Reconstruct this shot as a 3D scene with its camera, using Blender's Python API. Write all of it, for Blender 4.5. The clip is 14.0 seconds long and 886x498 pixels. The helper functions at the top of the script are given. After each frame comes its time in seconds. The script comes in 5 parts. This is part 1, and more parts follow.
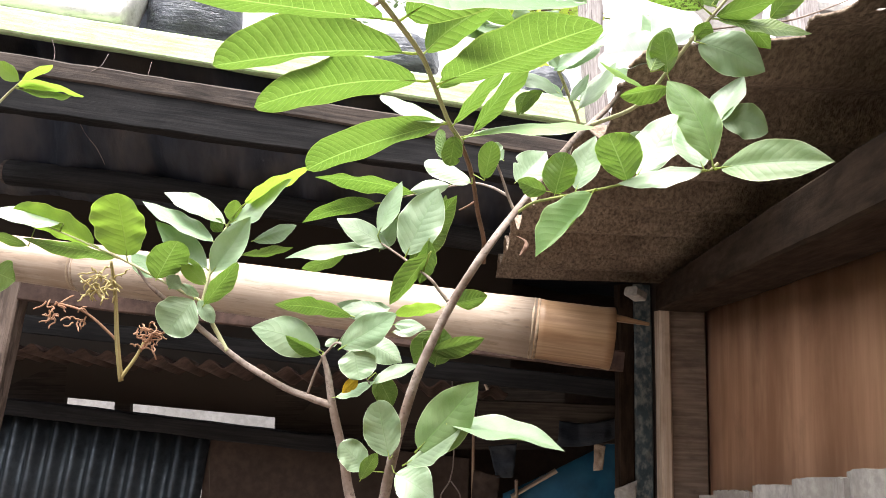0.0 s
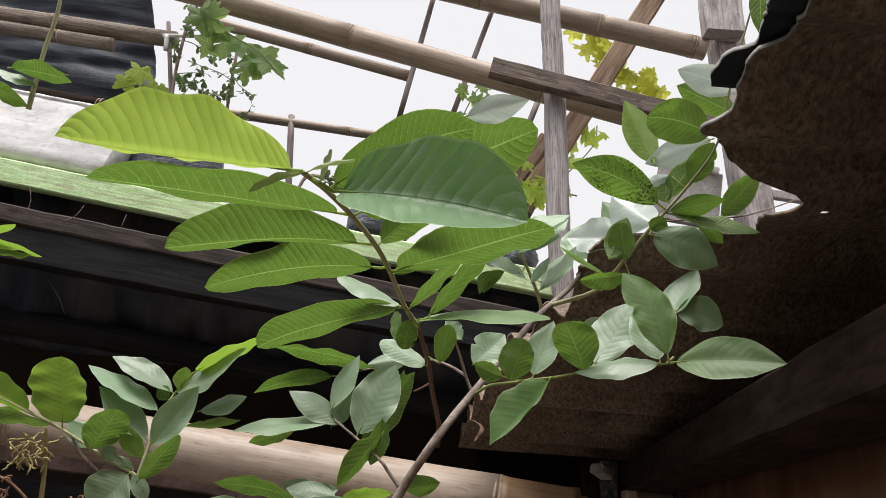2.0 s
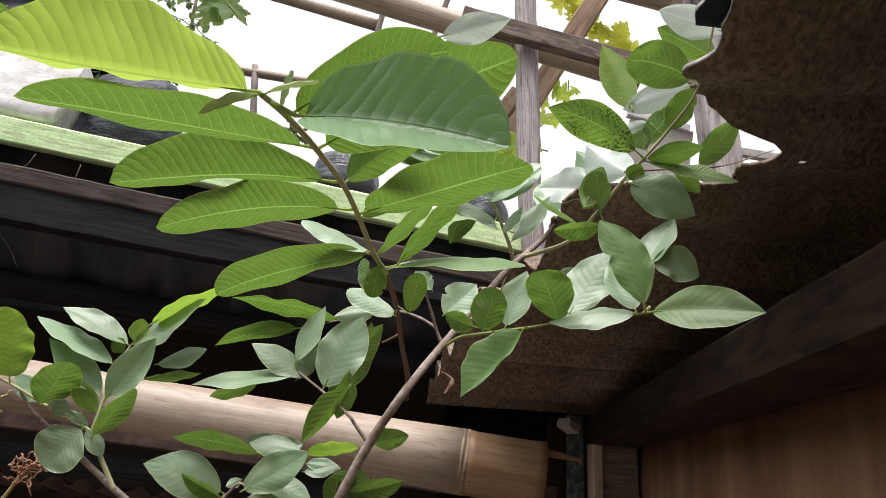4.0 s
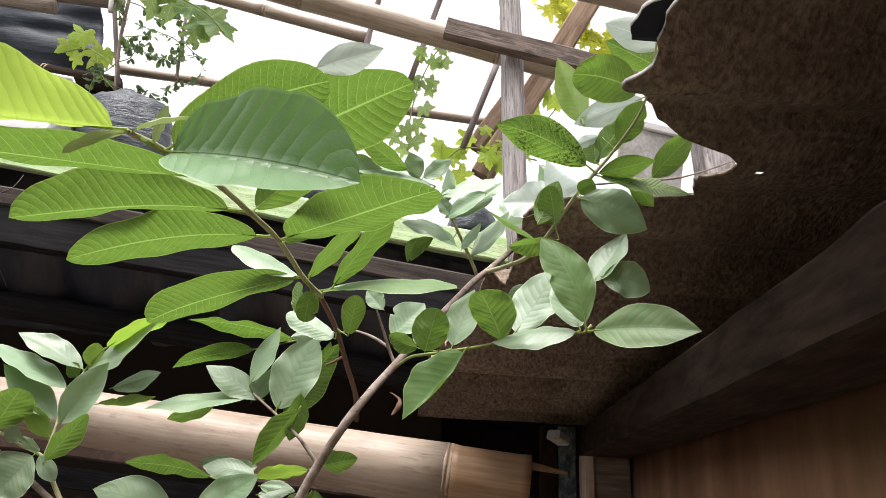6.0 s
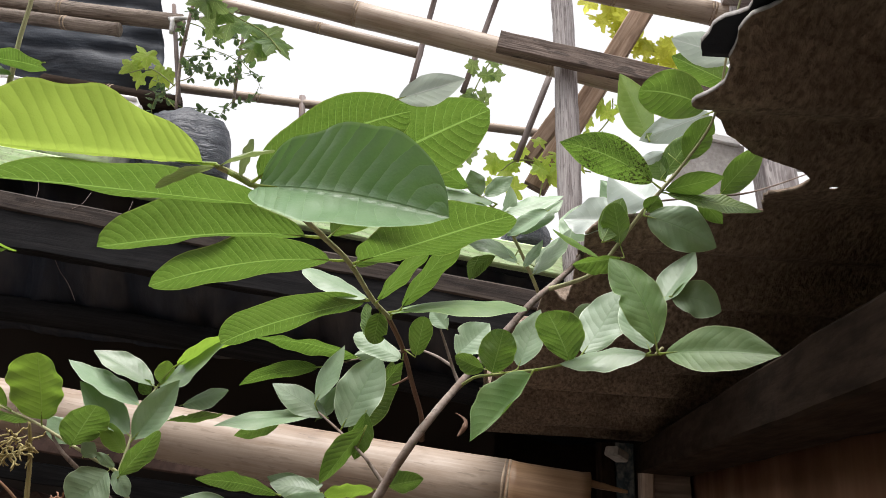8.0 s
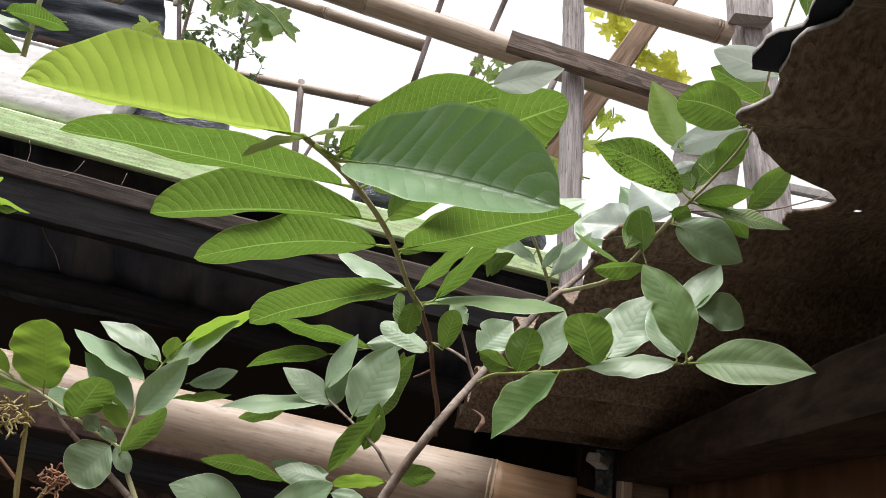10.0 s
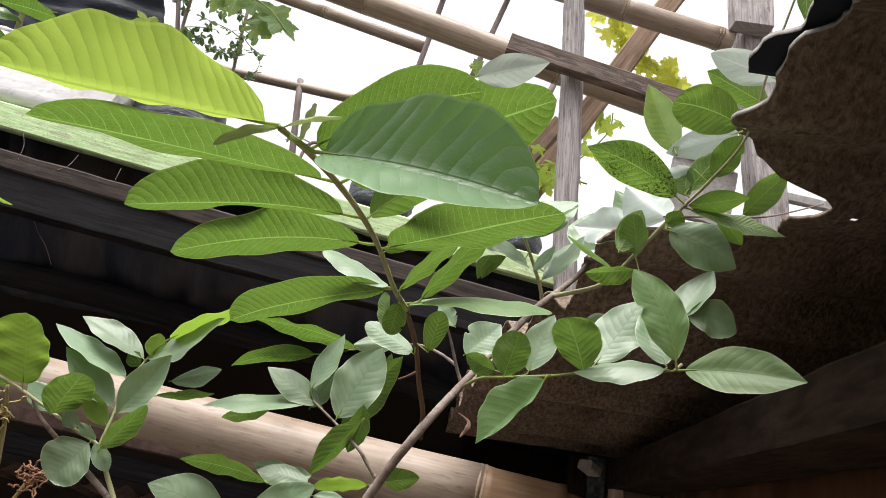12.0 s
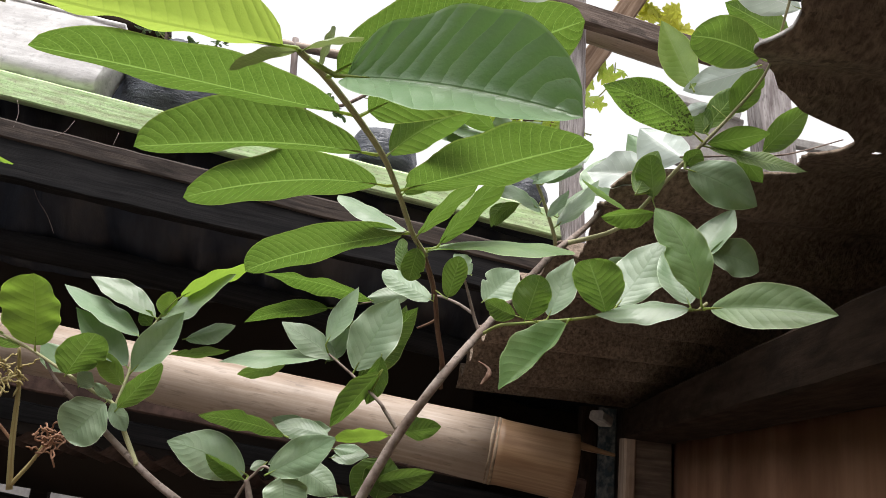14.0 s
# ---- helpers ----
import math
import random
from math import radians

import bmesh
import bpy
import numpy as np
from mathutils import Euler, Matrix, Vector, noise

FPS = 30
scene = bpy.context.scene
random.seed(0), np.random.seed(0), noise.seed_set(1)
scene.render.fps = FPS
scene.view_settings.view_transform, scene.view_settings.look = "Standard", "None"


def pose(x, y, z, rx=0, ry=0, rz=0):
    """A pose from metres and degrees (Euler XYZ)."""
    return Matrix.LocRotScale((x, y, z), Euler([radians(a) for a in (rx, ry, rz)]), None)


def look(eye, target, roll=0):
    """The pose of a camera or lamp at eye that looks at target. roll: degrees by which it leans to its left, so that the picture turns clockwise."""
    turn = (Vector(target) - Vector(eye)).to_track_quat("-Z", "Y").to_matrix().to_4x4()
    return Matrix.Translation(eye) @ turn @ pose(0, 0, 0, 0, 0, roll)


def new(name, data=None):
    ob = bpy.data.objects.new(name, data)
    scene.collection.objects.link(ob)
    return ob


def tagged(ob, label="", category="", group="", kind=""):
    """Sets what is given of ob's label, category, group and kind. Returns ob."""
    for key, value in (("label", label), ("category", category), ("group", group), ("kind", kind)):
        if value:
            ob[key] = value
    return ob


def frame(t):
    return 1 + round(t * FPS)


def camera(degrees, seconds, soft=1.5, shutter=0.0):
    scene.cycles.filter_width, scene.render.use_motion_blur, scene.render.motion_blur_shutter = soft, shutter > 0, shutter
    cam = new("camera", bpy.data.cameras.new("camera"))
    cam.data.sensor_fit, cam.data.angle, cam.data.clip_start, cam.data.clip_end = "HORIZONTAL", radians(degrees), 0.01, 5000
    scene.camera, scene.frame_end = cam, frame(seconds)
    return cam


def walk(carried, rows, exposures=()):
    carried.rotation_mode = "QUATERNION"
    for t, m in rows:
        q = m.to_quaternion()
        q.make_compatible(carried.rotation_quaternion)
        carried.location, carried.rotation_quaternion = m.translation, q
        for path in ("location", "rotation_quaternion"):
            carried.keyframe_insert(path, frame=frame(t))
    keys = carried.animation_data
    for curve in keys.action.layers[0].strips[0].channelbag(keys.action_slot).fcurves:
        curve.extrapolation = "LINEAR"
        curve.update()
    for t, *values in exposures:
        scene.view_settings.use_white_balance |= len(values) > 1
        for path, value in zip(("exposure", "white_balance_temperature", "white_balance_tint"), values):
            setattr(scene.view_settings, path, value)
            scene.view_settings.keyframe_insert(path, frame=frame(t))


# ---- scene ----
cam = camera(62.7, 14.0, soft=0.5)
PATH = [
    (0.0, look((0.0400, 0.0980, 1.6530), (0.0080, 2.0762, 1.9460), 2.20)),
    (0.5, look((0.0370, 0.0930, 1.6710), (0.0110, 2.0377, 2.1372), 4.10)),
    (1.0, look((0.0260, 0.0830, 1.6800), (0.0380, 2.0023, 2.2421), 5.10)),
    (1.5, look((0.0420, 0.0940, 1.6850), (0.0410, 1.9847, 2.3372), 4.60)),
    (2.0, look((0.0540, 0.0990, 1.6800), (0.0720, 1.9705, 2.3852), 4.40)),
    (2.5, look((0.0290, 0.1160, 1.6660), (0.0300, 2.0122, 2.3021), 5.00)),
    (3.0, look((0.0300, 0.1230, 1.6640), (0.0290, 2.0287, 2.2709), 5.40)),
    (3.5, look((0.0450, 0.1330, 1.6670), (0.0180, 2.0378, 2.2760), 4.40)),
    (4.0, look((0.0530, 0.1320, 1.6780), (0.1690, 2.0338, 2.2859), 3.80)),
    (6.5, look((0.1250, 0.1280, 1.6950), (0.1590, 2.0278, 2.3193), 2.50)),
    (7.0, look((0.1170, 0.1360, 1.6960), (0.0610, 2.0382, 2.3111), 2.10)),
    (7.5, look((0.1060, 0.1310, 1.7030), (0.0370, 2.0249, 2.3420), 3.70)),
    (8.0, look((0.1010, 0.1270, 1.7040), (0.0440, 2.0210, 2.3440), 4.10)),
    (10.5, look((0.0440, 0.1420, 1.6970), (0.0660, 2.0366, 2.3372), 8.20)),
    (11.0, look((0.0530, 0.1450, 1.6970), (0.0730, 2.0398, 2.3369), 8.40)),
    (11.5, look((0.0600, 0.1450, 1.7010), (0.0870, 2.0373, 2.3478), 8.30)),
    (12.0, look((0.0590, 0.1490, 1.7000), (0.0760, 2.0403, 2.3501), 8.70)),
    (12.5, look((0.0570, 0.1550, 1.6960), (0.0730, 2.0521, 2.3290), 8.30)),
    (13.0, look((0.0300, 0.1520, 1.6960), (0.0870, 2.0723, 2.2521), 6.80)),
    (13.5, look((0.0230, 0.1470, 1.7100), (0.0420, 2.0541, 2.3120), 6.10)),
    (14.0, look((0.0470, 0.1690, 1.6890), (0.0790, 2.0908, 2.2419), 6.80)),
]
walk(cam, PATH, [(0.0, 1.95), (0.5, 1.85), (1.0, 0.9), (1.5, 0.75), (2.0, 0.35), (2.5, 0.45), (3.0, 0.65), (3.5, 0.65), (4.0, 0.65), (6.5, 1.02), (7.0, 0.75), (7.5, 0.7), (8.0, 0.58), (10.5, 0.65), (13.5, 0.7), (14.0, 0.58)])

# ---- light ----
world = bpy.data.worlds.new("overcast_sky")
scene.world = world
world.use_nodes = True
wn, wl = world.node_tree.nodes, world.node_tree.links
sky = wn.new("ShaderNodeTexSky")
sky.sky_type, sky.sun_disc = "NISHITA", False
sky.sun_elevation, sky.sun_rotation = radians(73), radians(211)
sky.dust_density, sky.air_density = 4.0, 1.5
sky_gain = wn.new("ShaderNodeVectorMath")
sky_gain.operation = "SCALE"
sky_gain.inputs["Scale"].default_value = 0.12
cloud = wn.new("ShaderNodeMix")
cloud.data_type = "RGBA"
cloud.inputs["Factor"].default_value = 0.8
cloud.inputs["B"].default_value = (1.06, 1.03, 1.03, 1)
wl.new(sky.outputs[0], sky_gain.inputs[0])
wl.new(sky_gain.outputs[0], cloud.inputs["A"])
wl.new(cloud.outputs["Result"], wn["Background"].inputs["Color"])
wn["Background"].inputs["Strength"].default_value = 0.79

sun = new("sun", bpy.data.lights.new("sun", "SUN"))
sun.data.energy, sun.data.angle, sun.data.color = 3.45, radians(40), (1.0, 0.97, 0.95)
sun.matrix_world = look((-0.7, -0.35, 6.0), (0.0, 0.8, 1.6))


# ---- materials ----
def link(tree, a, b):
    tree.links.new(a, b)


def math_node(tree, op, a, b=None, c=None, clamp=False):
    n = tree.nodes.new("ShaderNodeMath")
    n.operation, n.use_clamp = op, clamp
    for i, v in enumerate((a, b, c)):
        if v is None:
            continue
        if isinstance(v, (int, float)):
            n.inputs[i].default_value = v
        else:
            tree.links.new(v, n.inputs[i])
    return n.outputs[0]


def noise_node(tree, vec, scale, detail=4.0, rough=0.55, stretch=(1, 1, 1)):
    m = tree.nodes.new("ShaderNodeMapping")
    m.inputs["Scale"].default_value = stretch
    tree.links.new(vec, m.inputs["Vector"])
    n = tree.nodes.new("ShaderNodeTexNoise")
    n.inputs["Scale"].default_value, n.inputs["Detail"].default_value, n.inputs["Roughness"].default_value = scale, detail, rough
    tree.links.new(m.outputs[0], n.inputs["Vector"])
    return n.outputs["Fac"]


def ramp(tree, fac, lo, hi):
    n = tree.nodes.new("ShaderNodeMapRange")
    n.interpolation_type = "SMOOTHSTEP"
    n.inputs["From Min"].default_value, n.inputs["From Max"].default_value = lo, hi
    tree.links.new(fac, n.inputs["Value"])
    return n.outputs["Result"]


def mix(tree, fac, a, b):
    n = tree.nodes.new("ShaderNodeMix")
    n.data_type = "RGBA"
    for key, v in (("Factor", fac), ("A", a), ("B", b)):
        if isinstance(v, (int, float)):
            n.inputs[key].default_value = v
        elif isinstance(v, tuple):
            n.inputs[key].default_value = (*v, 1)
        else:
            tree.links.new(v, n.inputs[key])
    return n.outputs["Result"]


def blank(name):
    m = bpy.data.materials.new(name)
    m.use_nodes = True
    t = m.node_tree
    return m, t, t.nodes["Principled BSDF"]


def surface(name, c1, c2, stain, rough=0.8, coords="UV", grain=(1, 1, 1), fine=60.0, coarse=4.0, stains=0.5, bump=0.3, metal=0.0, spec=0.3, depth=0.002, tint=0.12, specks=0.0, speck_size=40.0):
    """Two colours in a fine grain, stains at a larger scale, and relief."""
    m, t, p = blank(name)
    tc = t.nodes.new("ShaderNodeTexCoord").outputs[coords]
    info = t.nodes.new("ShaderNodeObjectInfo").outputs["Random"]
    shift = t.nodes.new("ShaderNodeVectorMath")
    shift.operation = "ADD"
    spread = t.nodes.new("ShaderNodeCombineXYZ")
    for i, k in enumerate((3.7, 5.1, 9.3)):
        link(t, math_node(t, "MULTIPLY", info, k), spread.inputs[i])
    link(t, tc, shift.inputs[0])
    link(t, spread.outputs[0], shift.inputs[1])
    tc = shift.outputs[0]
    a = noise_node(t, tc, fine, 5, 0.6, grain)
    b = noise_node(t, tc, coarse, 4, 0.6, tuple(g ** 0.5 for g in grain))
    c = noise_node(t, tc, coarse * 3.3, 5, 0.65)
    col = mix(t, ramp(t, a, 0.3, 0.7), c1, c2)
    col = mix(t, math_node(t, "MULTIPLY", ramp(t, b, 0.42, 0.68), stains), col, stain)
    col = mix(t, math_node(t, "MULTIPLY", ramp(t, c, 0.5, 0.8), stains * 0.6), col, tuple(0.5 * x for x in stain))
    if specks:
        d = math_node(t, "MULTIPLY", ramp(t, noise_node(t, tc, speck_size, 2, 0.5, tuple(g ** 0.4 for g in grain)), 0.60, 0.68), specks)
        col = mix(t, d, col, tuple(0.25 * x for x in stain))
    hsv = t.nodes.new("ShaderNodeHueSaturation")
    link(t, col, hsv.inputs["Color"])
    link(t, math_node(t, "MULTIPLY_ADD", info, 2 * tint, 1 - tint), hsv.inputs["Value"])
    link(t, hsv.outputs[0], p.inputs["Base Color"])
    p.inputs["Metallic"].default_value = metal
    p.inputs["Specular IOR Level"].default_value = spec
    link(t, math_node(t, "MULTIPLY_ADD", b, 0.25, rough - 0.12, clamp=True), p.inputs["Roughness"])
    bn = t.nodes.new("ShaderNodeBump")
    bn.inputs["Strength"].default_value, bn.inputs["Distance"].default_value = bump, depth
    link(t, math_node(t, "ADD", a, math_node(t, "MULTIPLY", c, 0.8)), bn.inputs["Height"])
    link(t, bn.outputs[0], p.inputs["Normal"])
    return m


def leaf_material(name, dark, light, through_col, spots=0.0, sheer=0.4, gloss=0.5, spec=0.4, relief=0.4, veins=0.65, specks=0.35, thin=0.86, pairs=16.0, lit_vein=1.6, net=0.3, vein_col=None):
    """A leaf blade: pinnate veins and a fine net between them, a pale margin, relief, and light that passes through."""
    m, t, p = blank(name)
    uv = t.nodes.new("ShaderNodeTexCoord").outputs["UV"]
    obj = t.nodes.new("ShaderNodeTexCoord").outputs["Object"]
    rnd = t.nodes.new("ShaderNodeObjectInfo").outputs["Random"]
    sep = t.nodes.new("ShaderNodeSeparateXYZ")
    link(t, uv, sep.inputs[0])
    s = math_node(t, "MULTIPLY", math_node(t, "ABSOLUTE", math_node(t, "SUBTRACT", sep.outputs[1], 0.5)), 2.0)
    wob = math_node(t, "MULTIPLY", noise_node(t, uv, 5.0), 0.5)
    half = math_node(t, "MULTIPLY", math_node(t, "GREATER_THAN", sep.outputs[1], 0.5), 0.37)
    run = math_node(t, "ADD", math_node(t, "SUBTRACT", math_node(t, "MULTIPLY", sep.outputs[0], pairs), math_node(t, "MULTIPLY", math_node(t, "POWER", s, 1.25), 2.3)), math_node(t, "ADD", wob, half))
    tri = math_node(t, "MULTIPLY", math_node(t, "ABSOLUTE", math_node(t, "SUBTRACT", math_node(t, "FRACT", run), 0.5)), 2.0)
    vein = math_node(t, "MULTIPLY", ramp(t, tri, thin, 1.0), math_node(t, "SUBTRACT", 1.0, ramp(t, s, 0.72, 1.02)))
    rib = math_node(t, "SUBTRACT", 1.0, ramp(t, s, 0.014, 0.042))
    both = math_node(t, "MAXIMUM", math_node(t, "MULTIPLY", vein, 0.85), rib)
    cell = t.nodes.new("ShaderNodeTexVoronoi")
    cell.feature = "DISTANCE_TO_EDGE"
    cell.inputs["Scale"].default_value = 430.0
    link(t, obj, cell.inputs["Vector"])
    mesh = math_node(t, "SUBTRACT", 1.0, ramp(t, cell.outputs["Distance"], 0.02, 0.16))
    margin = ramp(t, s, 0.945, 0.985)
    blotch = noise_node(t, obj, 45.0, 4)
    cells = noise_node(t, obj, 700.0, 3)
    col = mix(t, ramp(t, blotch, 0.3, 0.75), dark, tuple(0.6 * a + 0.4 * b for a, b in zip(dark, light)))
    col = mix(t, math_node(t, "MULTIPLY", cells, 0.18), col, light)
    col = mix(t, math_node(t, "MULTIPLY", mesh, net), col, light)
    col = mix(t, math_node(t, "MULTIPLY", both, veins), col, vein_col or light)
    col = mix(t, math_node(t, "MULTIPLY", margin, 0.85), col, tuple(min(0.7, 1.35 * c) for c in light))
    thr = mix(t, math_node(t, "MULTIPLY", mesh, net), through_col, tuple(min(1, lit_vein * c) for c in through_col))
    thr = mix(t, math_node(t, "MULTIPLY", both, 0.9), thr, tuple(min(1, lit_vein * c + (0.05 if lit_vein > 1 else 0.0)) for c in through_col))
    if spots:
        sp = ramp(t, noise_node(t, obj, 380.0, 2), 0.52, 0.60)
        sp = math_node(t, "MULTIPLY", sp, ramp(t, noise_node(t, obj, 30.0, 2), 0.35, 0.6))
        col = mix(t, math_node(t, "MULTIPLY", sp, spots), col, (0.03, 0.02, 0.012))
        thr = mix(t, math_node(t, "MULTIPLY", sp, spots), thr, (0.03, 0.02, 0.01))
    dots = math_node(t, "MULTIPLY", ramp(t, noise_node(t, obj, 420.0, 1), 0.70, 0.76), ramp(t, noise_node(t, obj, 60.0, 2), 0.42, 0.62))
    col = mix(t, math_node(t, "MULTIPLY", dots, specks), col, (0.10, 0.055, 0.025))
    hsv = t.nodes.new("ShaderNodeHueSaturation")
    link(t, col, hsv.inputs["Color"])
    link(t, math_node(t, "MULTIPLY_ADD", rnd, 0.4, 0.82), hsv.inputs["Value"])
    link(t, math_node(t, "MULTIPLY_ADD", rnd, 0.02, 0.49), hsv.inputs["Hue"])
    link(t, hsv.outputs[0], p.inputs["Base Color"])
    p.inputs["Specular IOR Level"].default_value = spec
    link(t, math_node(t, "MULTIPLY_ADD", blotch, 0.16, gloss - 0.08), p.inputs["Roughness"])
    bn = t.nodes.new("ShaderNodeBump")
    bn.inputs["Strength"].default_value, bn.inputs["Distance"].default_value = relief, 0.0013
    high = math_node(t, "ADD", math_node(t, "MULTIPLY", math_node(t, "POWER", tri, 2.0), -1.0), math_node(t, "MULTIPLY", cells, 0.3))
    link(t, math_node(t, "SUBTRACT", high, math_node(t, "MULTIPLY", rib, 1.0)), bn.inputs["Height"])
    link(t, bn.outputs[0], p.inputs["Normal"])
    tr = t.nodes.new("ShaderNodeBsdfTranslucent")
    link(t, thr, tr.inputs["Color"])
    link(t, bn.outputs[0], tr.inputs["Normal"])
    mx = t.nodes.new("ShaderNodeMixShader")
    mx.inputs[0].default_value = sheer
    link(t, p.outputs[0], mx.inputs[1])
    link(t, tr.outputs[0], mx.inputs[2])
    link(t, mx.outputs[0], t.nodes["Material Output"].inputs["Surface"])
    return m


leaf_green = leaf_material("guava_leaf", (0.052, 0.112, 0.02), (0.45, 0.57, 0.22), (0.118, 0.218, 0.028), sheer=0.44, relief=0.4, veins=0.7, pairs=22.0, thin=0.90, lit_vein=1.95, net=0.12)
leaf_deep = leaf_material("deep_green_guava_leaf", (0.185, 0.335, 0.165), (0.34, 0.46, 0.29), (0.22, 0.44, 0.10), sheer=0.33, gloss=0.36, spec=0.75, relief=0.4, veins=0.28, pairs=11.0, thin=0.93, net=0.05)
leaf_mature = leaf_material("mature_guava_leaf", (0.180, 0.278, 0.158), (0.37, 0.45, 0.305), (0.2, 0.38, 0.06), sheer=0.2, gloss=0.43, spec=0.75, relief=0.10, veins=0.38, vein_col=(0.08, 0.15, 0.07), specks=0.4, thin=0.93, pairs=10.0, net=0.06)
leaf_bright = leaf_material("bright_guava_leaf", (0.14, 0.255, 0.095), (0.34, 0.45, 0.22), (0.2, 0.40, 0.05), sheer=0.3, gloss=0.46, spec=0.55, relief=0.10, veins=0.4, specks=0.4, thin=0.93, pairs=11.0, net=0.08, vein_col=(0.08, 0.19, 0.05))
leaf_young = leaf_material("young_guava_leaf", (0.10, 0.22, 0.03), (0.30, 0.42, 0.13), (0.42, 0.56, 0.09), sheer=0.57, relief=0.32, veins=0.4, pairs=19.0, lit_vein=0.76, net=0.15, thin=0.9)
leaf_bud = leaf_material("felted_leaf_bud", (0.26, 0.32, 0.17), (0.40, 0.46, 0.28), (0.30, 0.40, 0.12), sheer=0.25, relief=0.1, veins=0.3, net=0.05)
leaf_lime = leaf_material("fresh_guava_leaf", (0.09, 0.19, 0.035), (0.42, 0.54, 0.2), (0.27, 0.43, 0.05), sheer=0.56, spec=0.15, gloss=0.6, relief=0.13, veins=0.45, pairs=12.0, lit_vein=0.8, net=0.12, thin=0.91)
leaf_rib = leaf_material("leaf_rib", (0.30, 0.38, 0.12), (0.42, 0.48, 0.2), (0.45, 0.55, 0.12), sheer=0.5)
leaf_soft = leaf_material("small_guava_leaf", (0.055, 0.118, 0.022), (0.36, 0.47, 0.18), (0.138, 0.245, 0.033), sheer=0.44, relief=0.3, veins=0.3, pairs=9.0, thin=0.90, lit_vein=1.3, net=0.1)
leaf_ribbed = leaf_material("ribbed_guava_leaf", (0.052, 0.118, 0.02), (0.46, 0.58, 0.23), (0.15, 0.27, 0.035), sheer=0.46, relief=0.25, veins=0.75, pairs=11.0, thin=0.90, lit_vein=1.7, net=0.12)
# Ordinary guava leaf; the pale base paints in the sky's gloss.
leaf_sheen = leaf_material("sky_sheen_guava_leaf", (0.50, 0.59, 0.55), (0.64, 0.70, 0.66), (0.58, 0.67, 0.58), sheer=0.42, gloss=0.32, spec=1.0, relief=0.08, veins=0.2, specks=0.3, thin=0.93, pairs=9.0, net=0.03)
leaf_spotted = leaf_material("spotted_guava_leaf", (0.055, 0.125, 0.025), (0.42, 0.54, 0.22), (0.17, 0.31, 0.04), spots=0.8, thin=0.87, veins=0.75, pairs=12.0)
leaf_yellow = leaf_material("yellowed_leaf", (0.45, 0.26, 0.02), (0.6, 0.42, 0.08), (0.7, 0.45, 0.03))
vine_green = leaf_material("vine_leaf", (0.07, 0.14, 0.05), (0.22, 0.31, 0.14), (0.42, 0.56, 0.17), sheer=0.6, veins=0.4, net=0.1)
vine_grey = leaf_material("grey_green_leaflet", (0.06, 0.10, 0.05), (0.2, 0.26, 0.14), (0.16, 0.26, 0.08), sheer=0.4, veins=0.2, net=0.05)
vine_yellow = leaf_material("yellowing_vine_leaf", (0.42, 0.45, 0.05), (0.6, 0.6, 0.16), (0.78, 0.80, 0.14), sheer=0.65, veins=0.3, net=0.1)
vine_lime = leaf_material("lime_vine_leaf", (0.22, 0.34, 0.05), (0.42, 0.52, 0.14), (0.66, 0.84, 0.12), sheer=0.6, veins=0.3, net=0.1)
bark = surface("guava_bark", (0.235, 0.185, 0.16), (0.38, 0.315, 0.28), (0.18, 0.12, 0.09), coords="Object", fine=140.0, coarse=22.0, stains=0.7, bump=0.35, specks=0.5, speck_size=160.0)
bark_young = surface("green_twig_bark", (0.44, 0.45, 0.25), (0.58, 0.57, 0.35), (0.34, 0.30, 0.17), grain=(8, 40, 1), fine=3.0, coarse=9.0, stains=0.5, bump=0.3)
twig_brown = surface("young_shoot_bark", (0.40, 0.43, 0.21), (0.54, 0.55, 0.31), (0.22, 0.16, 0.08), grain=(8, 40, 1), fine=3.0, coarse=9.0, stains=0.5, bump=0.3)
twig_red = surface("reddish_shoot_bark", (0.13, 0.07, 0.05), (0.22, 0.13, 0.09), (0.08, 0.05, 0.04), grain=(8, 40, 1), fine=3.0, coarse=9.0, stains=0.5, bump=0.3)
twig_green = surface("green_stalk", (0.20, 0.26, 0.07), (0.32, 0.36, 0.13), (0.18, 0.15, 0.05), grain=(4, 30, 1), fine=4.0, stains=0.4, bump=0.2)
dry_stalk = surface("dry_stalk", (0.36, 0.30, 0.12), (0.45, 0.39, 0.2), (0.25, 0.16, 0.07), grain=(4, 30, 1), fine=4.0, stains=0.5)
dry_brown = surface("dry_brown_stalk", (0.30, 0.16, 0.10), (0.42, 0.25, 0.16), (0.16, 0.07, 0.04), grain=(4, 30, 1), fine=4.0)
bamboo_pale = surface("pale_bamboo", (0.325, 0.255, 0.20), (0.42, 0.34, 0.275), (0.26, 0.185, 0.13), rough=0.5, grain=(1.6, 45, 1), fine=3.0, coarse=4.0, stains=0.75, bump=0.2, spec=0.4, depth=0.001, specks=0.3, speck_size=22.0)
bamboo_brown = surface("brown_bamboo", (0.25, 0.15, 0.08), (0.34, 0.215, 0.125), (0.17, 0.085, 0.04), rough=0.5, grain=(1.2, 45, 1), fine=3.0, coarse=3.0, stains=0.7, bump=0.12, spec=0.4, depth=0.001)
bamboo_ring = surface("bamboo_node_ring", (0.34, 0.25, 0.17), (0.48, 0.38, 0.28), (0.14, 0.09, 0.06), grain=(10, 10, 1), fine=4.0, coarse=8.0, stains=0.8)
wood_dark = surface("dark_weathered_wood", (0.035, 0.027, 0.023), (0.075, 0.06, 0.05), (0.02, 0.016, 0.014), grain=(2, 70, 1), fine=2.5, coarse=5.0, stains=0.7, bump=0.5)
